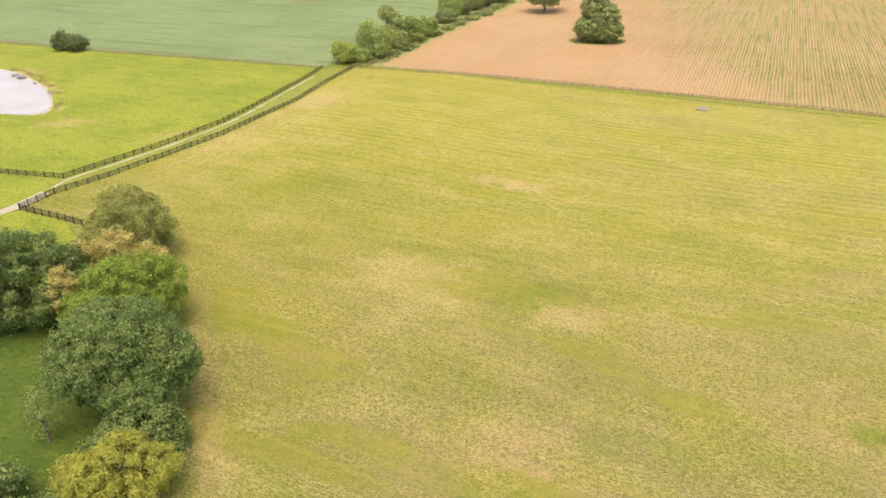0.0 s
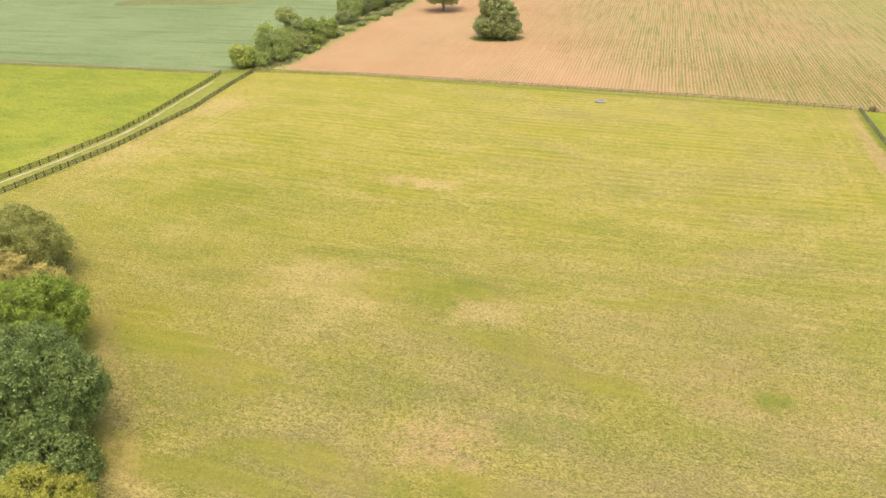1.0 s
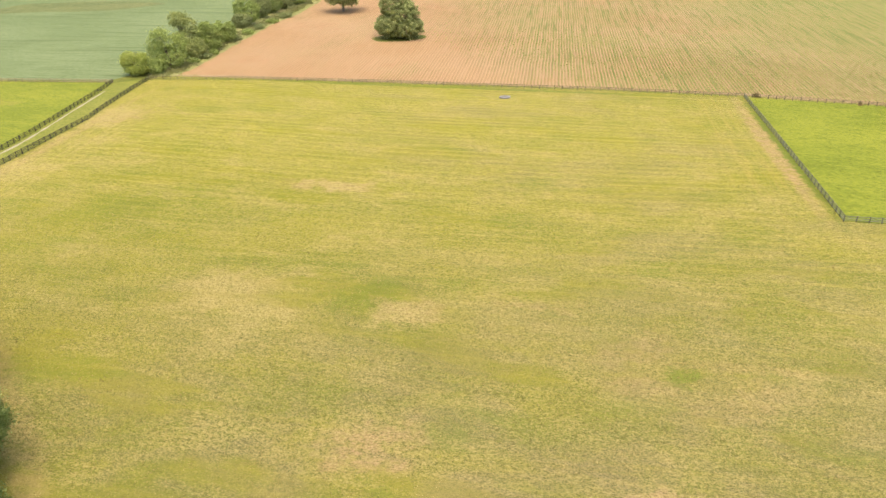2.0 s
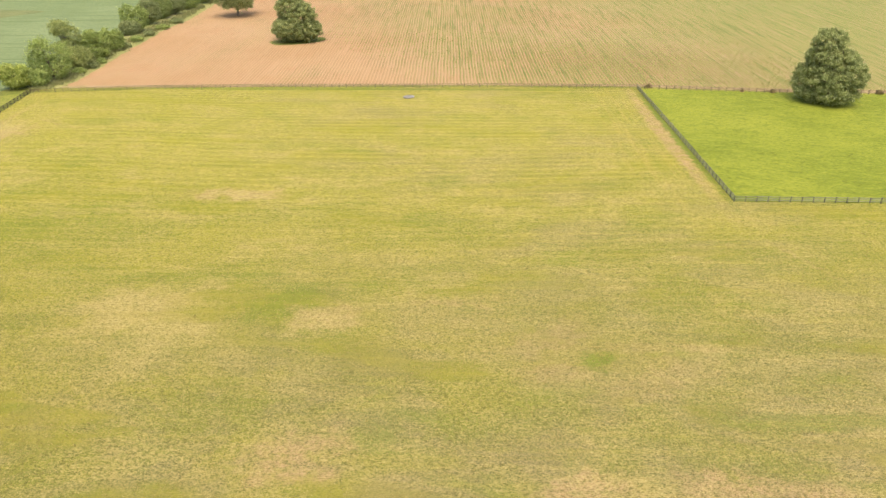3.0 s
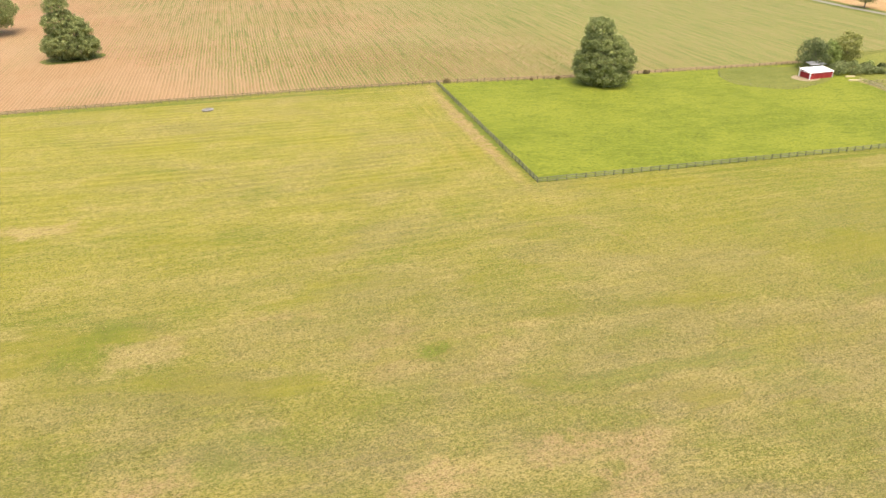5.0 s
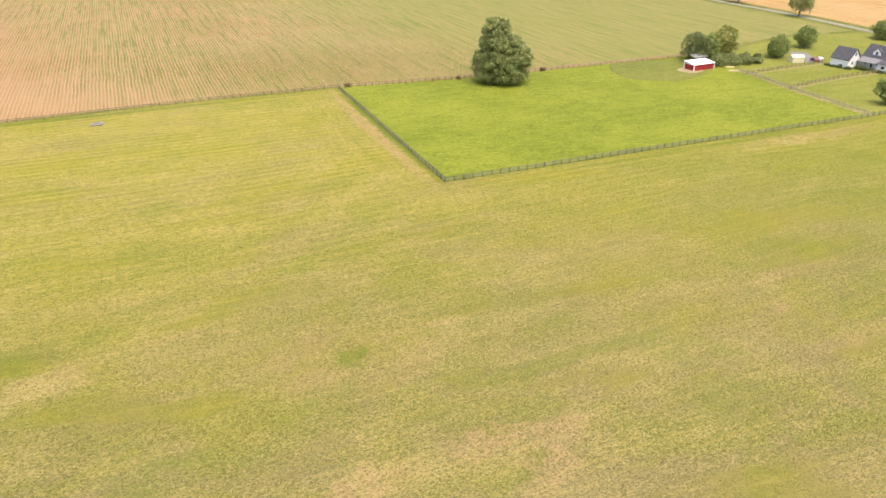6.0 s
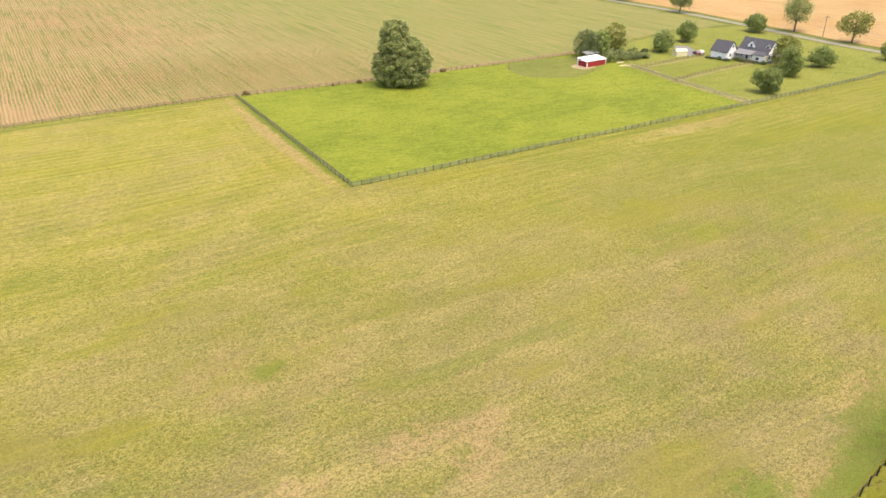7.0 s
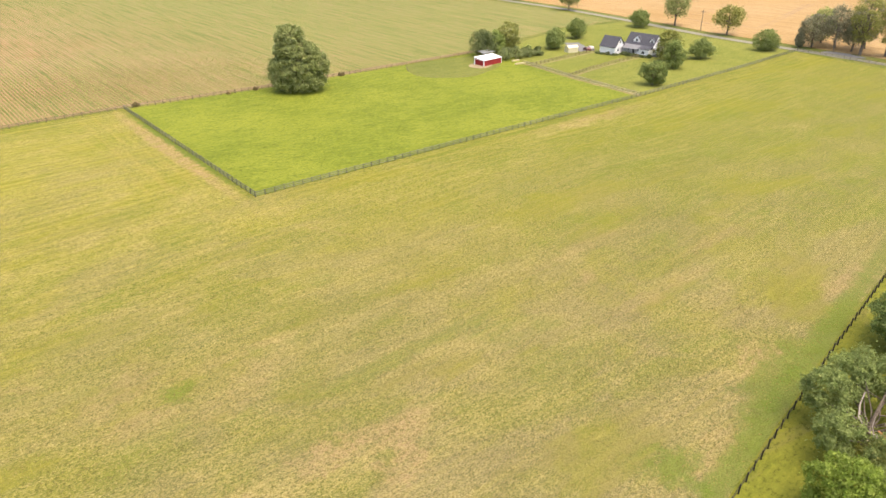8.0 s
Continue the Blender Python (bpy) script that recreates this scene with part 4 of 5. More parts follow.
def tree(label, x, y, high, wide, leaf, seed, kind="round", bare=0.18, clumps=40, count=110, size=0.5, clump=None, bark=BARK, group="", name="tree", hollow=0.0, lean=(0, 0), gap=None, lobes=None, turn=0.0):
    """A trunk with limbs that carry clumps of leaves. bare: the share of the height without leaves.
    lobes: the crown's masses as (across, along, height of the middle, radius, half height), turned by turn."""
    rng = np.random.default_rng(seed)
    t = thing(name, label, "tree" if name == "tree" else "shrub", x, y, turn, group=group)
    low = high * bare
    span = high - low
    r0 = clump or 0.17 * wide
    s = rng.random(clumps * 6) ** 0.9
    swing = rng.uniform(0, 6.28, 3)
    ang = rng.uniform(0, 2 * np.pi, len(s))
    wave = 1 + 0.13 * np.sin(2 * ang + swing[0]) + 0.10 * np.sin(3 * ang + 5 * s + swing[1])
    rad = (wide / 2 * profile(kind, s) * wave - r0 * 0.8).clip(0.05) * (1 - (0.75 - hollow) * rng.random(len(s)) ** 2.5)
    pts = np.stack([np.cos(ang) * rad + lean[0] * s, np.sin(ang) * rad + lean[1] * s, low + r0 * 0.55 + s * (span - 1.35 * r0)], axis=1)
    if lobes:
        pts = lobed_shell(rng, lobes, r0, clumps * 9)
    if gap:
        pts = pts[np.linalg.norm(pts - np.array(gap[:3]), axis=1) > gap[3]]
    # spread the clumps evenly
    keep = [0]
    dist = np.linalg.norm(pts - pts[0], axis=1)
    for _ in range(clumps - 1):
        k = int(np.argmax(dist * (0.8 + 0.4 * rng.random(len(pts)))))
        keep.append(k)
        dist = np.minimum(dist, np.linalg.norm(pts - pts[k], axis=1))
    centres = pts[keep]
    radii = r0 * (0.6 + 0.75 * rng.random(len(centres)))
    middle = np.array([lean[0] * 0.4, lean[1] * 0.4, low + span * 0.35])
    girth = 0.018 * high + 0.012 * wide
    fork = Vector((lean[0] * 0.15, lean[1] * 0.15, low + span * 0.25))
    limbs = [([Vector((0, 0, -0.3)), Vector((0, 0, 0.25)), Vector((0.02 * high * math.sin(seed), 0.02 * high * math.cos(seed), fork.z * 0.55)), fork, fork.lerp(Vector(pts[int(np.argmax(pts[:, 2]))]), 0.85)],
              [girth * 1.5, girth * 1.1, girth * 0.9, girth * 0.7, girth * 0.12])]
    for c in centres[::2 if clumps < 60 else 3][:24]:
        c = Vector(c)
        start = Vector((0, 0, 0)).lerp(fork, 0.55 + 0.4 * rng.random())
        bend = Vector(rng.normal(size=3) * 0.10 * (c - start).length)
        one = start.lerp(c, 0.33) + bend + Vector((0, 0, 0.05 * high * rng.random()))
        two = start.lerp(c, 0.68) - bend * 0.6 + Vector((0, 0, 0.04 * high * rng.random()))
        limbs.append(([start, one, two, c], [girth * 0.42, girth * 0.27, girth * 0.16, girth * 0.05]))
    part("trunk", limb_mesh("trunk", limbs, bark), t)
    part("crown", leaf_mesh("crown", rng, centres, radii, count, size, leaf, middle), t)
    return t


# the grove on the near side of the hay field
tree("large dark green oak in the grove", -65.0, 94.0, 15.5, 17.0, OAK, 11, "dome", 0.04, 90, 850, 0.27, 1.6, group="grove trees")
tree("olive-green broad tree at the grove's end", -56.8, 115.0, 13.5, 17.0, OLIVE, 12, "dome", 0.04, 95, 700, 0.24, 1.5, group="grove trees")
tree("tan seeding tree among the grove trees", -54.0, 102.5, 11.5, 9.0, TAN, 13, "round", 0.1, 44, 520, 0.22, 1.15, group="grove trees")
tree("tan seeding tree among the grove trees", -57.3, 91.5, 10.8, 6.0, TAN, 14, "round", 0.1, 30, 460, 0.22, 1.05, group="grove trees")
tree("bright green maple in the grove", -47.3, 90.0, 13.4, 16.2, MAPLE, 15, "dome", 0.06, 95, 760, 0.24, 1.35, group="grove trees")
tree("broad dark blue-green oak in the grove", -41.0, 73.0, 15.5, 18.0, OAK, 16, "dome", 0.03, 150, 900, 0.25, 1.5, group="grove trees", lobes=[(-0.5, 0.5, 10.0, 6.6, 5.6), (4.0, -2.4, 7.6, 4.8, 5.0), (-3.8, -1.6, 8.4, 4.2, 4.8), (0.8, -5.2, 5.8, 4.6, 4.4), (2.6, 3.4, 8.6, 5.0, 5.0), (-3.6, 3.4, 8, 4.6, 5)], turn=30)
tree("yellow-green spreading tree at the grove's edge", -35.7, 56.8, 7.8, 12.6, LIME, 17, "spread", 0.1, 85, 620, 0.2, 1.0, group="grove trees", lobes=[(-3.2, 0.5, 4.6, 3.4, 3.2), (0.8, 1.2, 5.0, 3.6, 3.2), (3.4, -0.6, 4.2, 3.2, 3.0), (0, -3.2, 3.4, 3.2, 2.6), (-2.6, -3.2, 3.2, 2.6, 2.4)], turn=32)
tree("small green tree in the grove", -48.8, 56.0, 5.5, 6.0, OAK, 18, "round", 0.15, 30, 240, 0.3, 0.9, group="grove trees")
tree("thin sparse young tree in the grove", -49.0, 66.5, 8.5, 4.5, YARD_LEAF, 19, "round", 0.2, 18, 70, 0.24, 0.7, group="grove trees")
tree("tan seeding tree among the grove trees", -47.5, 100.5, 10.3, 7.0, TAN, 20, "round", 0.1, 30, 460, 0.22, 1.05, group="grove trees")
tree("low dark green tree at the grove's foot", -35.8, 63.2, 7.2, 11.5, OAK, 25, "dome", 0.03, 56, 300, 0.3, 1.2, group="grove trees")
tree("small green tree in the grove", -41.5, 51.5, 6.0, 7.5, OAK, 27, "dome", 0.1, 36, 240, 0.32, 1.1, group="grove trees")
tree("tan seeding tree among the grove trees", -58.5, 100.5, 10.5, 6.5, TAN, 26, "round", 0.1, 28, 460, 0.22, 1.05, group="grove trees")
# trees beside the near fence
tree("green tree with a torn open crown beside the fence", 83.8, -17.8, 9.5, 15.0, YARD_LEAF, 21, "spread", 0.12, 130, 380, 0.26, 1.15, group="verge trees", lobes=[(5.5, 2.5, 5.6, 3.4, 3.4), (1.5, 5.2, 5.4, 3.4, 3.2), (-5.2, 3.6, 4.6, 3.2, 3.0), (-6.4, -1.5, 4.2, 2.8, 2.6), (7.4, -2.2, 5.6, 3.4, 3.4), (2.6, -5.2, 5.0, 3.4, 3.2), (-2.8, -6.0, 4.2, 3.2, 2.8), (9.6, 1.0, 5.0, 2.8, 2.6)])
def torn_limbs():
    """Bleached boughs bowed round the hole in the torn tree's crown, with the raw break."""
    t = thing("dead_bough", "bleached bare boughs and raw orange break in the torn tree", "dead bough", 83.8, -17.8)

    def bough(points, thick, thin):
        n = len(points)
        return ([Vector(p) for p in points], [thick + (thin - thick) * k / (n - 1) for k in range(n)])
    part("bough", limb_mesh("bough", [bough([(-0.6, -1.4, -0.2), (-1.0, -1.2, 1.5), (-1.6, -1.3, 3.0)], 0.42, 0.3),
                                      bough([(-1.6, -1.3, 3.0), (-2.6, -0.2, 3.6), (-2.9, 0.9, 4.3), (-1.6, 1.7, 5.0), (0.2, 1.7, 5.6), (2.4, 1.2, 6.2)], 0.26, 0.06),
                                      bough([(-1.6, -1.3, 3.0), (-3.2, 0.2, 3.2), (-4.6, 1.6, 3.6), (-5.4, 2.8, 4.0)], 0.16, 0.04),
                                      bough([(-1.6, -1.3, 3.0), (-0.8, -2.4, 4.0), (0.6, -3.4, 5.0)], 0.2, 0.06),
                                      bough([(-1.6, -1.3, 3.0), (-3.4, -2.2, 3.4), (-5.2, -3.0, 3.6)], 0.18, 0.05),
                                      bough([(-2.6, -0.2, 3.6), (-2.2, 0.2, 4.6), (-1.0, 0.0, 5.4)], 0.08, 0.03)], PALE_BARK), t, "bleached bare bough")
    part("break", limb_mesh("break", [bough([(-2.2, -1.7, 3.0), (-1.7, -1.3, 3.25), (-1.0, -0.8, 3.3)], 0.34, 0.12)], RAW_WOOD), t, "raw orange torn wood")
    return t


torn_limbs()
tree("small bright green tree beside the fence", 69.6, -14.8, 8.5, 7.5, MAPLE, 22, "round", 0.1, 44, 300, 0.28, 1.0, group="verge trees")
tree("large green tree beside the fence", 109.5, -26.0, 12.0, 16.5, OAK, 23, "dome", 0.1, 90, 340, 0.33, 1.5, group="verge trees")
tree("small olive tree beside the fence", 78.0, -19.5, 6.0, 6.0, OLIVE, 24, "round", 0.1, 22, 200, 0.36, 1.1, group="verge trees")
# lone trees
tree("tall dense lone tree on a grassy islet in the crop field", 66.0, 308.0, 24.0, 21.0, FIELD_LEAF, 31, "broad", 0.0, 260, 170, 0.48, 1.4, group="lone field trees", lobes=[(-1.6, 0, 18.5, 4.6, 5.8), (-1.8, 0, 13.0, 6.2, 6.2), (1.4, -0.5, 9.6, 7.2, 6.6), (-3.0, -1.5, 5.5, 7.2, 5.2), (3.2, -1.5, 5.0, 7.6, 5.0), (0.5, 3.0, 7.5, 7.2, 6.8)], turn=-12.1)
tree("broad lone tree with a clear trunk in the crop field", 52.7, 381.0, 18.0, 21.5, FIELD_LEAF, 32, "spread", 0.2, 130, 140, 0.52, 1.8, group="lone field trees")
tree("tall lone tree with a narrow top on the paddock's edge", 195.9, 151.4, 22.0, 21.0, FIELD_LEAF, 33, "pear", 0.0, 270, 170, 0.46, 1.35, group="lone field trees", lobes=[(-2.2, 0, 17.4, 5.3, 5.2), (-1.6, 0, 13.2, 6.4, 5.6), (1.8, 0, 11.0, 6.8, 5.4), (-0.4, 0, 7.4, 8.4, 6.2), (5.6, -0.5, 8.6, 5.0, 5.2), (-6.0, -0.6, 7.0, 4.6, 5.0), (1.6, -1.0, 3.8, 7.6, 4.0), (-3.2, -0.6, 3.6, 6.2, 3.8), (1.0, 3.4, 8.0, 6.2, 6.0)], turn=-52.3)
tree("dark round shrub on the meadow fence", -154.0, 291.5, 8.0, 8.5, BOX_LEAF, 34, "dome", 0.02, 26, 90, 0.6, 1.6, name="shrub")
tree("dark round shrub on the meadow fence", -147.5, 290.0, 7.0, 8.5, BOX_LEAF, 35, "dome", 0.02, 26, 90, 0.6, 1.6, name="shrub")
# hedgerow between bean and crop fields
# x, y, height, width, leaf, masses of the crown as shares of width and height
TALL = [(-0.1, 0, 0.66, 0.30, 0.32), (0.22, 0, 0.52, 0.27, 0.34), (-0.24, 0, 0.44, 0.24, 0.36), (0.05, 0, 0.28, 0.42, 0.28)]
SLIM = [(-0.12, 0, 0.76, 0.33, 0.24), (0.1, 0, 0.56, 0.32, 0.28), (0.02, 0, 0.3, 0.42, 0.3)]
LOW = [(-0.2, 0, 0.55, 0.31, 0.42), (0.2, 0, 0.48, 0.32, 0.42), (0, 0, 0.36, 0.44, 0.36)]
HEDGE = [(-36.7, 268.4, 8.6, 9.8, BRIGHT_LEAF, LOW), (-26.5, 277.0, 14.6, 15.0, HEDGE_LEAF, TALL), (-30.5, 268.5, 6.0, 6.5, HEDGE_LEAF, LOW), (-21.6, 306.0, 15.4, 13.0, RANGY_LEAF, SLIM), (-18.4, 291.0, 8.5, 10.0, RANGY_LEAF, LOW),
         (-12.5, 305.0, 11.8, 10.5, HEDGE_LEAF, TALL), (-6.6, 318.5, 9.2, 9.5, HEDGE_LEAF, LOW), (-10.5, 318.0, 8.0, 8.0, YARD_LEAF, LOW), (3.6, 357.0, 12.4, 12.4, HEDGE_LEAF, LOW), (1.0, 350.0, 6.5, 9.0, BRAMBLE, LOW), (11.0, 374.0, 12.0, 10.0, BRAMBLE, LOW), (16.8, 388.0, 11.0, 11.0, YARD_LEAF, LOW),
         (24.0, 398.0, 10.5, 11.0, BRAMBLE, LOW), (32.0, 412.0, 10.5, 12.0, HEDGE_LEAF, LOW), (40.0, 430.0, 10.0, 13.0, HEDGE_LEAF, LOW), (51.0, 452.0, 11.0, 14.0, YARD_LEAF, LOW)]
for i, (x, y, h, w, leaf, form) in enumerate(HEDGE):
    tree("bright green small hedgerow tree at the fence corner" if i == 0 else "grey-green hedgerow tree between the fields" if leaf in (BRAMBLE, RANGY_LEAF) else "leafy green hedgerow tree between the fields", x, y, h, w, leaf, 40 + i, "dome", 0.0, 75, 130, 0.42, 0.125 * w,
         group="hedgerow trees", lobes=[(a * w, b * w, m * h, r * w, q * h) for a, b, m, r, q in form], turn=5)
# low scrub along the hedgerow's foot
for i, (x, y, h, w) in enumerate([(-18.5, 283.0, 1.8, 4.5), (-14.5, 289.5, 2.2, 5.0), (-11.0, 296.0, 1.8, 4.0), (-2.0, 322.0, 2.0, 5.0), (3.0, 334.0, 2.4, 6.0), (8.5, 345.5, 2.2, 6.0), (15.0, 358.0, 2.2, 6.0), (22.0, 371.0, 2.4, 7.0)]):
    tree("low pale grey-green scrub at the hedgerow's foot", x, y, h, w, BRAMBLE if i % 2 else HEDGE_LEAF, 240 + i, "dome", 0.0, 20, 80, 0.36, None, group="hedgerow scrub", name="shrub")
# round the house
YARD = [(273.5, 116.5, 11.5, 13.0, BOX_LEAF, "dome", 0.02), (289.5, 111.0, 12.6, 10.0, OLIVE, "round", 0.05), (283.0, 114.0, 9.5, 8.0, HEDGE_LEAF, "round", 0.05),
        (302.0, 94.8, 9.0, 9.2, YARD_LEAF, "dome", 0.05), (329.6, 93.2, 9.0, 9.8, YARD_LEAF, "round", 0.12), (286.4, 41.8, 10.6, 8.8, YARD_LEAF, "round", 0.04),
        (298.2, 46.0, 12.8, 9.0, OLIVE, "round", 0.06), (256.1, 43.1, 8.8, 8.5, YARD_LEAF, "round", 0.06), (308.9, 34.5, 8.4, 10.4, YARD_LEAF, "cone", 0.12), (337.7, 12.0, 9.2, 10.2, YARD_LEAF, "dome", 0.04),
        (371.5, 73.5, 8.6, 9.8, YARD_LEAF, "round", 0.08)]
for i, (x, y, h, w, leaf, kind, bare) in enumerate(YARD):
    tree(("olive tree against the farmhouse" if i == 6 else "round dark green tree on the lawn" if i > 2 else "leafy tree beside the red shed"), x, y, h, w, leaf, 70 + i, kind, bare, 36, 130, 0.5, None, group="yard trees")
ROADSIDE = [(383.6, 58.0, 16.5, 13.0, FIELD_LEAF, "round", 0.25), (368.5, 31.3, 13.5, 13.0, OLIVE, "round", 0.25), (410.0, 122.0, 12.0, 12.0, FIELD_LEAF, "round", 0.25), (437.0, 165.0, 12.0, 12.0, FIELD_LEAF, "round", 0.25),
            (353.5, -5.5, 15.5, 12.0, PINE, "dome", 0.14), (356.5, -14.5, 18.5, 15.0, PINE, "dome", 0.16), (350.5, -0.5, 11.0, 4.5, PINE, "cone", 0.05), (351.0, -21.0, 17.0, 11.0, PINE, "round", 0.18), (366.0, -9.0, 15.0, 12.0, HEDGE_LEAF, "round", 0.2), (344.4, -24.0, 26.0, 13.0, OLIVE, "round", 0.2),
            (346.5, -33.5, 24.5, 11.0, OLIVE, "round", 0.2), (360.0, -26.0, 22.0, 12.0, PINE, "round", 0.2), (338.0, -44.0, 22.0, 13.0, OAK, "round", 0.2)]
for i, (x, y, h, w, leaf, kind, bare) in enumerate(ROADSIDE):
    tree("dark green pine beside the road" if leaf is PINE else "tall leafy tree beside the road", x, y, h, w, leaf, 190 + i, kind, bare, 44, 110, 0.5, None, group="roadside trees", hollow=0.3)
SHRUBS = [(272.0, 105.5, 5.0, 7.0), (277.0, 103.0, 5.2, 8.0), (281.5, 99.5, 3.6, 7.0), (285.5, 97.0, 2.6, 5.0), (288.5, 102.0, 3.4, 3.6), (155.5, 186.2, 1.6, 1.7), (180.5, 170.0, 0.8, 1.2), (189.0, 165.3, 1.0, 1.7), (219.5, 150.4, 1.5, 1.7), (292.0, 104.5, 1.6, 3.0), (297.0, 100.5, 1.4, 3.0)]
for i, (x, y, h, w) in enumerate(SHRUBS):
    tree("small brown dry shrub on the fence line" if 4 < i < 9 else "dark brambly shrub by the fence", x, y, h, w, BRAMBLE if i < 4 else HEDGE_LEAF if i == 4 else DRY_WEED if 4 < i < 9 else BOX_LEAF, 120 + i, "dome", 0.0, 18, 90, 0.38, None, group="fence shrubs", name="shrub")


# ---- buildings ----
def gable_house(parent, x0, x1, y0, y1, wall, ridge, wall_mat, roof_mat, over=0.45, thick=0.22, name="wall"):
    """Walls with gables at both ends, the ridge along x, and two roof slopes."""
    ym = (y0 + y1) / 2
    part(name, prism(name, [(y0, -0.2), (y1, -0.2), (y1, wall), (ym, ridge), (y0, wall)], x0, x1, "x", wall_mat), parent)
    slope = (ridge - wall) / (ym - y0)
    for s, e in ((-1, y0), (1, y1)):
        eave = (e + s * over, wall - slope * over)
        out = [(ym, ridge + 0.02), eave, (eave[0], eave[1] + thick), (ym, ridge + 0.02 + thick)]
        part("roof_slope", prism("roof_slope", [(u, w) for u, w in out], x0 - over, x1 + over, "x", roof_mat), parent)


def window(parent, x, y, z, w, h, facing):
    """A framed window. facing: the wall's outward axis, '-y' or '+x'."""
    if facing == "-y":
        fr = part("window", box("window", x - w / 2, x + w / 2, y - 0.06, y + 0.02, z - h / 2, z + h / 2, TRIM), parent, "white window frame")
        part("pane", box("pane", x - w / 2 + 0.1, x + w / 2 - 0.1, y - 0.08, y - 0.05, z - h / 2 + 0.1, z + h / 2 - 0.1, GLASS), fr)
    else:
        fr = part("window", box("window", x - 0.02, x + 0.06, y - w / 2, y + w / 2, z - h / 2, z + h / 2, TRIM), parent, "white window frame")
        part("pane", box("pane", x + 0.05, x + 0.08, y - w / 2 + 0.1, y + w / 2 - 0.1, z - h / 2 + 0.1, z + h / 2 - 0.1, GLASS), fr)


HOUSE_X, HOUSE_Y, RIDGE = 302.0, 75.2, (-0.30, -0.954)


def farmhouse():
    """x runs along the ridges, y away from the yard."""
    h = thing("farmhouse", "white clapboard farmhouse with dark shingle roofs", "house", HOUSE_X, HOUSE_Y, math.degrees(math.atan2(RIDGE[1], RIDGE[0])))
    garage = part("garage", box("garage", 0.9, 7.5, 0.3, 6.6, -0.2, 0.1, STONE), h, "white garage wing")
    gable_house(garage, 0.6, 7.8, 0, 7.0, 3.3, 6.9, WHITE_WALL, SHINGLE, 0.35, 0.16)
    main = part("main_block", box("main_block", 7.9, 19.9, 8.3, 16.6, -0.2, 0.1, STONE), h, "main block with a gabled dormer")
    gable_house(main, 7.6, 20.2, 8.0, 17.0, 3.3, 7.9, WHITE_WALL, SHINGLE, 0.35, 0.16)
    for x, w, y in ((12.2, 1.55, 9.4), (19.0, 1.1, 9.8)):
        dormer = part("dormer", prism("dormer", [(x - w, 4.4), (x + w, 4.4), (x + w, 5.7), (x, 5.7 + w), (x - w, 5.7)], y, y + 2.6, "y", WHITE_WALL), h, "white gabled dormer")
        for sgn in (-1, 1):
            part("roof_slope", prism("roof_slope", [(x, 5.72 + w), (x + sgn * (w + 0.2), 5.52), (x + sgn * (w + 0.2), 5.62), (x, 5.82 + w)], y - 0.1, y + 2.6, "y", SHINGLE), dormer)
        part("pane", box("pane", x - 0.4, x + 0.4, y - 0.05, y + 0.02, 5.0, 6.1, GLASS), dormer, "dark window pane")
    link = part("link", box("link", 6.4, 9.4, 6.9, 9.0, -0.2, 3.2, WHITE_WALL), h, "low white link between garage and house")
    part("roof_slope", prism("roof_slope", [(9.2, 4.1), (6.4, 3.1), (6.4, 3.25), (9.2, 4.25)], 6.3, 9.5, "x", SHINGLE), link)
    porch = part("porch", box("porch", 8.2, 15.4, 4.9, 8.0, -0.2, 0.35, STONE), h, "front porch with a lean-to shingle roof")
    part("roof_slope", prism("roof_slope", [(8.05, 3.75), (4.5, 2.6), (4.5, 2.75), (8.05, 3.95)], 8.0, 15.5, "x", PORCH_ROOF), porch)
    for x in (8.3, 10.6, 12.9, 15.2):
        part("porch_post", box("porch_post", x - 0.09, x + 0.09, 4.9, 5.08, 0.35, 2.68, TRIM), porch)
    for x0, x1 in ((8.4, 10.5), (13.0, 15.1)):
        part("railing", box("railing", x0, x1, 4.95, 5.03, 0.95, 1.05, TRIM), porch)
    bay = part("bay_room", box("bay_room", 15.6, 20.1, 5.4, 8.0, -0.2, 3.0, WHITE_WALL), h, "white bay room")
    part("roof_slope", prism("roof_slope", [(8.05, 3.9), (5.0, 2.95), (5.0, 3.1), (8.05, 4.05)], 15.5, 20.4, "x", SHINGLE), bay)
    window(h, 7.8, 3.5, 5.0, 0.9, 1.4, "+x")
    window(h, 7.8, 2.4, 1.9, 1.1, 1.3, "+x")
    window(h, 20.2, 12.5, 5.6, 1.0, 1.4, "+x")
    for y in (10.0, 12.8, 15.5):
        window(h, 20.2, y, 1.9, 1.1, 1.5, "+x")
    for x in (9.4, 14.2):
        window(h, x, 8.0, 1.9, 1.0, 1.4, "-y")
    part("door", box("door", 11.3, 12.3, 7.93, 7.99, 0.35, 2.4, DARK_IN), h, "dark front door")
    window(h, 17.8, 5.4, 1.7, 1.5, 1.2, "-y")
    deck = part("side_porch", box("side_porch", 20.2, 23.1, 8.6, 16.8, -0.2, 0.4, STONE), h, "low side porch with a shadowed roof")
    part("roof_slope", prism("roof_slope", [(20.2, 3.1), (23.4, 2.5), (23.4, 2.62), (20.2, 3.25)], 8.3, 17.1, "y", PORCH_ROOF), deck)
    for y in (8.8, 12.7, 16.6):
        part("porch_post", box("porch_post", 22.9, 23.08, y - 0.09, y + 0.09, 0.4, 2.55, TRIM), deck)
    return h


farmhouse()


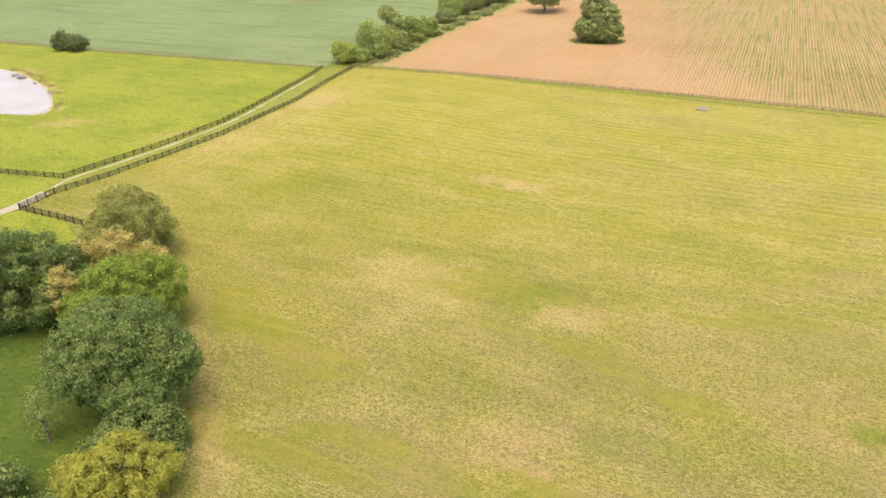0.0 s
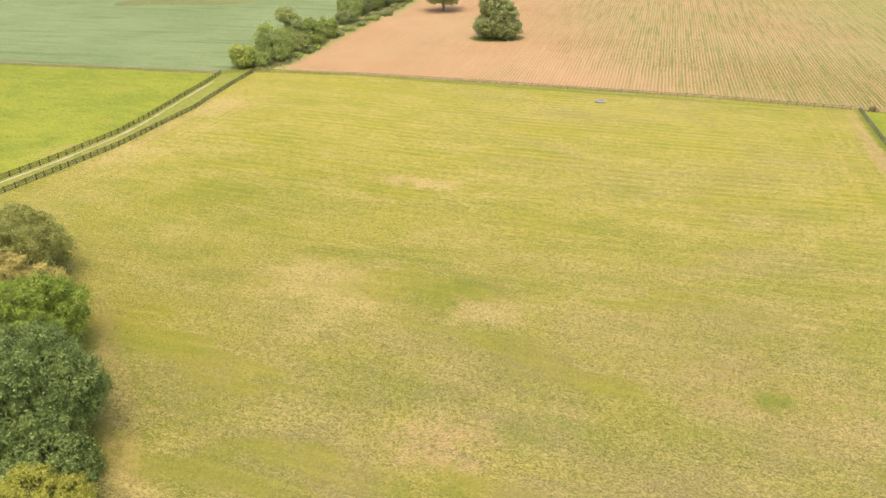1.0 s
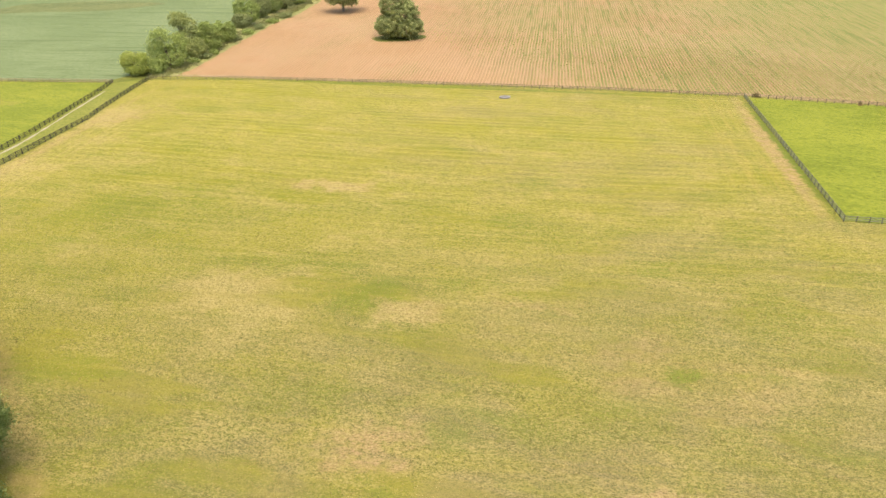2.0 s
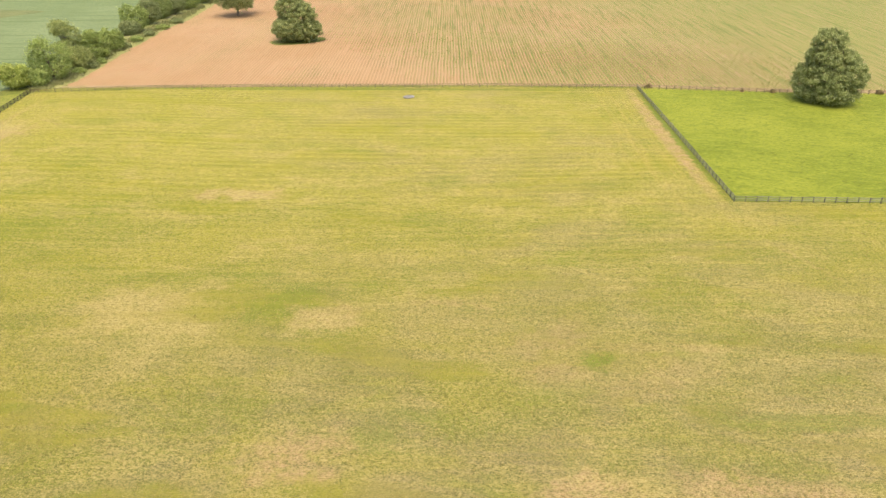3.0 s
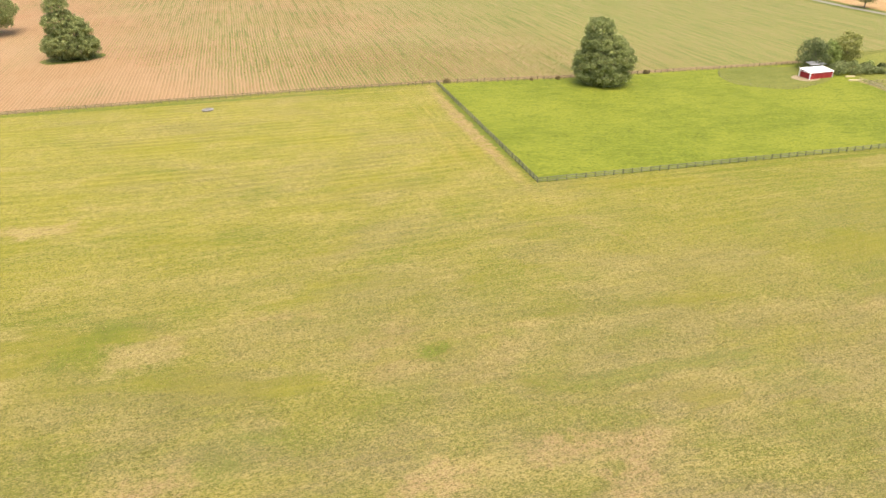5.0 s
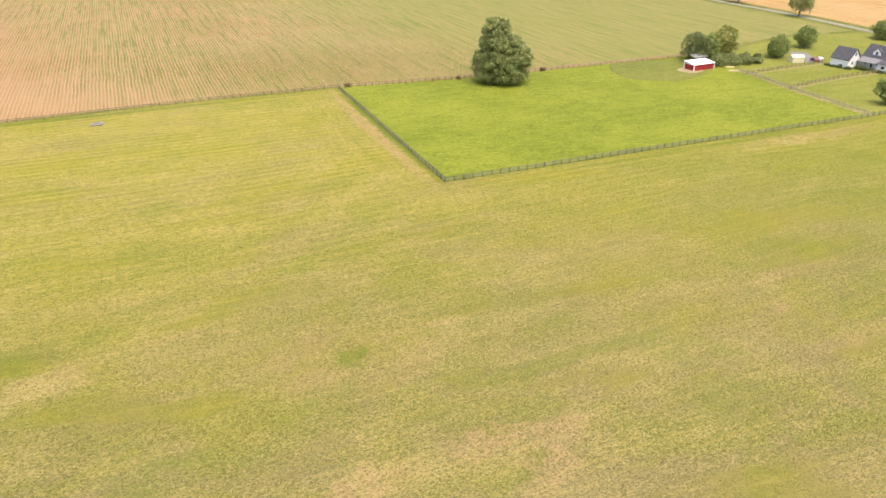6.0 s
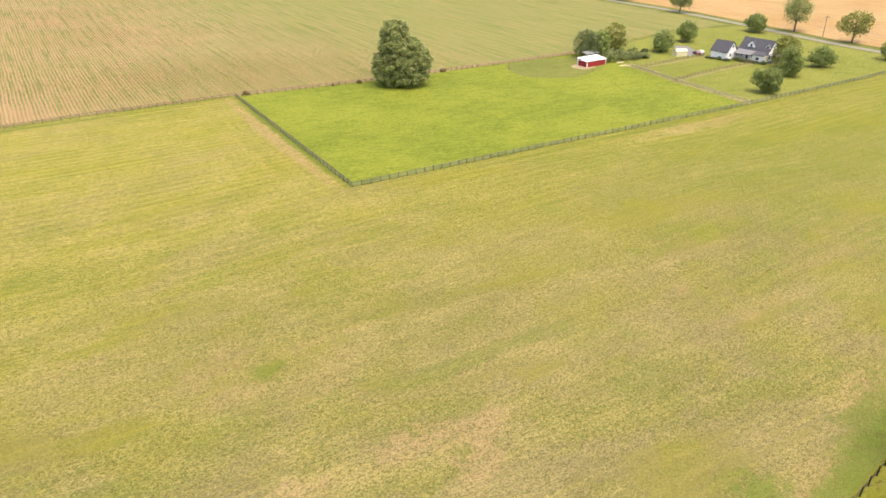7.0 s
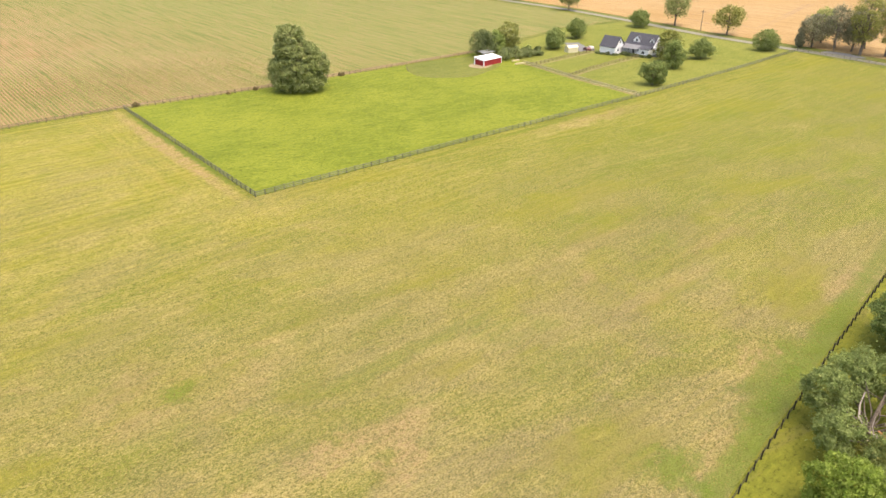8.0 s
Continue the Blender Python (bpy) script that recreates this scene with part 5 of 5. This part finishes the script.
def red_shed():
    """x along the front, y towards the higher back wall; the near end is open between pale posts."""
    s = thing("red_shed", "red board run-in shed with a white metal roof", "shed", 256.9, 108.6, math.degrees(math.atan2(-0.354, 0.935)))
    part("wall", box("wall", 0, 10.0, 0, 0.12, 0, 2.2, RED_BOARD), s, "red board front wall")
    part("wall", box("wall", 0, 10.0, 5.0, 5.12, 0, 2.8, RED_BOARD), s)
    part("wall", prism("wall", [(0.12, 0), (5.0, 0), (5.0, 2.8), (0.12, 2.2)], 9.88, 10.0, "x", RED_BOARD), s)
    part("wall", prism("wall", [(0.12, 0), (5.0, 0), (5.0, 2.8), (0.12, 2.2)], 0.3, 0.42, "x", RED_BOARD), s)
    for x in (3.6, 5.6, 7.6, 9.4):
        part("batten", box("batten", x - 0.05, x + 0.05, -0.04, 0.0, 0, 2.2, RED_BOARD), s)
    for y, zt in ((0.06, 2.2), (5.06, 2.8)):
        part("corner_post", box("corner_post", -0.14, 0.14, y - 0.18, y + 0.18, 0, zt, TRIM), s, "white corner post")
    part("corner_post", box("corner_post", 9.9, 10.1, -0.14, 0.08, 0, 2.2, TRIM), s, "white corner post")
    part("beam", box("beam", -0.1, 0.1, 0.24, 4.88, 2.05, 2.2, TRIM), s)
    part("roof", prism("roof", [(-0.3, 2.18), (5.4, 2.84), (5.4, 2.96), (-0.3, 2.30)], -0.3, 10.3, "x", TIN), s, "white metal sheet roof")
    for k in range(11):
        x = -0.2 + k * 1.03
        part("roof_rib", prism("roof_rib", [(-0.3, 2.30), (5.4, 2.96), (5.4, 3.0), (-0.3, 2.34)], x, x + 0.06, "x", TIN), s)
    part("floor", box("floor", 0.2, 9.8, 0.2, 4.9, -0.05, 0.09, DIRT), s)
    return s


red_shed()


def lean_to():
    s = thing("lean_to", "open grey metal lean-to behind the red shed", "shed", 265.5, 112.6, math.degrees(math.atan2(-0.354, 0.935)))
    part("roof", prism("roof", [(0, 2.9), (3.2, 3.5), (3.2, 3.58), (0, 2.98)], 0, 7.0, "x", GREY_TIN), s, "grey metal sheet roof")
    for x in (0.15, 6.85):
        for y, z in ((0.15, 2.9), (3.05, 3.46)):
            part("post", box("post", x - 0.08, x + 0.08, y - 0.08, y + 0.08, -0.1, z, BROWN_POST), s)
    return s


lean_to()


def garden_shed():
    s = thing("garden_shed", "cream vinyl garden shed beside the driveway", "shed", 298.4, 86.0, math.degrees(math.atan2(-0.66, 0.75)))
    gable_house(s, -2.4, 2.4, -1.6, 1.6, 2.1, 2.8, CREAM, CREAM, 0.15, 0.08)
    part("door", box("door", -0.9, 0.9, -1.66, -1.61, 0.05, 1.9, CREAM), s, "cream double door")
    return s


garden_shed()


def car(x, y, turn, paint, label, pickup=False):
    c = thing("car", label, "car", x, y, turn)
    side = [(-2.25, 0.35), (2.25, 0.35), (2.3, 0.75), (1.0, 0.92), (0.35, 1.45), (-1.5, 1.48), (-2.2, 0.95)]
    part("body", prism("body", side, -0.88, 0.88, "y", paint), c)
    part("windscreen", prism("windscreen", [(0.95, 0.95), (0.42, 1.40), (0.38, 1.36), (0.9, 0.93)], -0.7, 0.7, "y", GLASS), c)
    for s in (-1, 1):
        part("side_window", prism("side_window", [(0.6, 1.0), (0.2, 1.36), (-1.4, 1.38), (-1.7, 1.0)], s * 0.885 - 0.01, s * 0.885 + 0.01, "y", GLASS), c)
        for wx in (-1.4, 1.4):
            v, f = tube([Vector((wx, s * 0.70, 0.33)), Vector((wx, s * 0.92, 0.33))], [0.33, 0.33], 12)
            f.append(tuple(range(12, 24)))
            wheel = part("wheel", mesh_from("wheel", v, f, RUBBER), c)
            v, f = tube([Vector((wx, s * 0.90, 0.33)), Vector((wx, s * 0.935, 0.33))], [0.2, 0.17], 12)
            f.append(tuple(range(12, 24)))
            part("rim", mesh_from("rim", v, f, GREY_TIN), wheel, "grey metal rim")
    return c


car(304.8, 81.0, 40, CAR_RED, "dark red car parked beside the garage")
car(307.5, 80.3, 40, CAR_GREY, "silver car parked beside the garage")

# shrubs along the house front
for i, (a, b, h, w) in enumerate([(0.6, -1.3, 0.8, 2.4), (2.6, -1.3, 0.7, 2.2), (5.4, -1.2, 1.5, 2.0), (8.4, -0.6, 1.0, 2.8), (10.2, 3.2, 1.6, 3.4), (12.6, 3.4, 1.3, 3.4), (15.0, 3.6, 1.5, 3.0), (17.8, 4.0, 1.1, 2.8), (20.8, 5.2, 1.4, 2.8)]):
    tree("dark clipped shrub along the farmhouse front", HOUSE_X + RIDGE[0] * a - RIDGE[1] * b, HOUSE_Y + RIDGE[1] * a + RIDGE[0] * b, h, w, BOX_LEAF, 150 + i, "dome", 0.0, 12, 70, 0.3, None, group="house shrubs", name="shrub")


def stone_mesh(name, rng, r, material):
    bm = bmesh.new()
    bmesh.ops.create_icosphere(bm, subdivisions=2, radius=r)
    for v in bm.verts:
        v.co *= 1 + 0.28 * noise.noise(v.co / r * 1.3 + Vector((rng.random() * 40, 0, 0)))
        v.co.z *= 0.55
    return bm_mesh(name, bm, material)


rng0 = random.Random(5)
# low stone ring in the hay field
well = thing("stone_ring", "low pale stone ring with a dark lid in the hay field", "stone ring", 78.1, 207.0)
for k in range(9):
    a = 2 * math.pi * k / 9
    ob = part("stone", stone_mesh("stone", rng0, 0.55, STONE), well)
    ob.matrix_basis = pose(1.35 * math.cos(a), 1.0 * math.sin(a), 0.25, 0, 0, k * 40)
part("lid", box("lid", -0.6, 0.6, -0.5, 0.5, 0.0, 0.4, DARK_POST, 0.05), well, "dark wooden lid")
# stones on the pond bank
for x, y, r in [(-150.8, 249.2, 1.35), (-147.2, 246.4, 1.5), (-128.2, 227.6, 0.75), (-126.0, 224.6, 0.6), (-138.8, 238.6, 0.6), (-109.5, 201.2, 0.5)]:
    st = new("rock", stone_mesh("rock", rng0, r, STONE))
    st.matrix_world = pose(x, y, 0.25 * r, 0, 0, rng0.uniform(0, 360))
    tagged(st, "pale rough rock on the pond bank", "rock", "pond rocks")
tub = new("tub", limb_mesh("tub", [([Vector((0, 0, 0)), Vector((0, 0, 0.25)), Vector((0, 0, 0.5)), Vector((0, 0, 0.52))], [0.34, 0.42, 0.45, 0.05])], TRIM))
tub.matrix_world = pose(77.2, -18.3, 0.05)
tagged(tub, "small round white tub on the grass", "tub")
# timbers by the shed
for x, y, turn, n in [(271.5, 101.0, -35, 3.4), (267.0, 97.5, -40, 4.2)]:
    b = new("timber", box("timber", -n / 2, n / 2, -0.35, 0.35, 0.0, 0.45, PALE_WOOD, 0.06))
    b.matrix_world = pose(x, y, 0.05, 0, 0, turn)
    tagged(b, "pale timber lying beside the shed", "timber")


def utility_pole(x, y, high, turn):
    p = thing("utility_pole", "grey wooden utility pole beside the road", "utility pole", x, y, turn, group="utility poles")
    part("pole", limb_mesh("pole", [([Vector((0, 0, -0.5)), Vector((0, 0, high))], [0.16, 0.11])], POLE_WOOD), p)
    part("crossarm", box("crossarm", -1.2, 1.2, -0.06, 0.06, high - 0.9, high - 0.76, POLE_WOOD), p)
    return p


POLES = [(421.0, 120.0), (373.5, 44.0), (345.0, -14.0)]
for x, y in POLES:
    utility_pole(x, y, 10.0, 65)


# ---- low growth ----
def spikes(name, places, high, wide, blades, material, rng, spread):
    """Small tufts of upright blades, joined into one mesh."""
    n = len(places) * blades
    base = np.repeat(places, blades, axis=0) + np.c_[rng.normal(size=(n, 2)) * spread, np.zeros(n)]
    a = rng.uniform(0, 2 * np.pi, n)
    w = wide * (0.6 + 0.8 * rng.random(n))
    h = high * (0.5 + rng.random(n))
    lean = rng.normal(size=(n, 2)) * 0.5 * h[:, None]
    d = np.c_[np.cos(a), np.sin(a), np.zeros(n)] * w[:, None] / 2
    tip = base + np.c_[lean, h]
    tri = np.stack([base - d, base + d, tip], axis=1).reshape(-1, 3)
    me = bpy.data.meshes.new(name)
    me.vertices.add(3 * n)
    me.vertices.foreach_set("co", tri.astype(np.float32).ravel())
    me.loops.add(3 * n)
    me.loops.foreach_set("vertex_index", np.arange(3 * n, dtype=np.int32))
    me.polygons.add(n)
    me.polygons.foreach_set("loop_start", np.arange(0, 3 * n, 3, dtype=np.int32))
    me.update(calc_edges=True)
    me.materials.append(material)
    return new(name, me)


def inside(pts, outline):
    x, y = pts[:, 0], pts[:, 1]
    hit = np.zeros(len(pts), bool)
    for (x0, y0), (x1, y1) in zip(outline, outline[1:] + outline[:1]):
        cross = (y0 > y) != (y1 > y)
        hit ^= cross & (x < (x1 - x0) * (y - y0) / ((y1 - y0) or 1e-9) + x0)
    return hit


grow = np.random.default_rng(77)
FIELD = LANE_SOUTH + BACK[1:] + PADDOCK_SIDE[1:] + [(190, 66), (190, -36), (104, -12.5), (68, -3), (20, 18), (-20, 36), (-32, 55), (-42, 80), (-55, 103), (-77, 130)]
ring = np.sqrt(grow.uniform(45 ** 2, 190 ** 2, 90000)) 
turn0 = np.radians(grow.uniform(-42, 104, len(ring)))
spot0 = np.c_[ring * np.sin(turn0), ring * np.cos(turn0), np.full(len(ring), 0.03)]
spot0 = spot0[inside(spot0, FIELD) & (grow.random(len(ring)) < np.clip((195 - ring) / 110, 0, 1))]
tagged(spikes("stubble", spot0, 0.13, 0.15, 3, TUFT, grow, 0.16), "short straw and green stubble tufts on the hay field", "stubble", kind="stuff")

# seedlings in the drills nearest the fence
u = np.array([math.cos(radians(ROWDIR)), math.sin(radians(ROWDIR))])
v = np.array([-u[1], u[0]])
start = np.array([152.0, 188.0])
plants = []
for k in range(-150, 190):
    foot = start + v * (k * ROW_GAP)
    s = np.arange(-60, 175, 0.62) + grow.uniform(-0.2, 0.2, 380)[:len(np.arange(-60, 175, 0.62))]
    plants.append(foot + s[:, None] * u + grow.normal(size=(len(s), 2)) * 0.05)
plants = np.concatenate(plants)
CROPLAND = [(-18, 268), (3.3, 256.5), (74.3, 227.5), (112.5, 212), (154, 192), (195, 167.5), (248, 141.5), (291, 121), (340, 120), (380, 260), (150, 340), (20, 345), (-2, 300)]
plants = plants[inside(plants, CROPLAND)]
beyond = (plants - start) @ u
thick = np.array([noise.noise((p[0] * 0.012 + 4, p[1] * 0.012, 2)) + 0.5 * noise.noise((p[0] * 0.05, p[1] * 0.05, 7)) for p in plants])
keep = grow.random(len(plants)) < np.clip(0.34 + 0.8 * thick + (plants[:, 0] - 60) * 0.0038, 0.0, 0.95) * np.clip((115 - beyond) / 75, 0, 1) * np.clip((plants[:, 0] + 0.35 * (plants[:, 1] - 230) - 95) / 60, 0, 1) * np.clip((245 - plants[:, 0]) / 60, 0, 1)
plants = plants[keep]
tagged(spikes("seedlings", np.c_[plants, np.full(len(plants), 0.04)], 0.22, 0.27, 3, SEEDLING, grow, 0.14), "rows of young green seedlings in dry soil", "seedlings", kind="stuff")


# dry weeds on the pond's bank
line = smooth_line([(-160, 259.5), (-152, 254.0), (-143.2, 245.6), (-128.6, 229.5), (-122.6, 219.5), (-118.6, 209)], 0.25)
weeds = np.array([(p.x, p.y, 0.03) for p in line])
weeds = np.repeat(weeds, 5, axis=0)
weeds[:, 0] += np.abs(grow.normal(size=len(weeds))) * 1.1 + 0.5
weeds[:, 1] += grow.normal(size=len(weeds)) * 1.2 + 0.8
clump = np.array([noise.noise((p[0] * 0.2, p[1] * 0.2, 11)) for p in weeds])
weeds = weeds[clump > -0.02]
tagged(spikes("dry_weeds", weeds[::3], 0.4, 0.16, 3, DRY_WEED, grow, 0.3), "tan dry weeds along the pond bank", "weeds", kind="stuff")

# rough grass under the hedgerow
line = smooth_line([(-30, 262), (-23, 272), (-16, 289), (-5, 317), (10, 353), (28, 388), (48, 436)], 0.12)
rank = np.repeat(np.array([(p.x, p.y, 0.05) for p in line]), 5, axis=0)
rank[:, 0] += grow.normal(size=len(rank)) * 1.7 - 1.5
rank[:, 1] += grow.normal(size=len(rank)) * 1.5
thick = np.array([noise.noise((p[0] * 0.25, p[1] * 0.25, 5)) for p in rank])
rank = rank[thick > -0.1]
tagged(spikes("rough_grass", rank[::2], 0.8, 0.3, 4, RANK, grow, 0.35), "rank pale green grass under the hedgerow", "grass", kind="stuff")
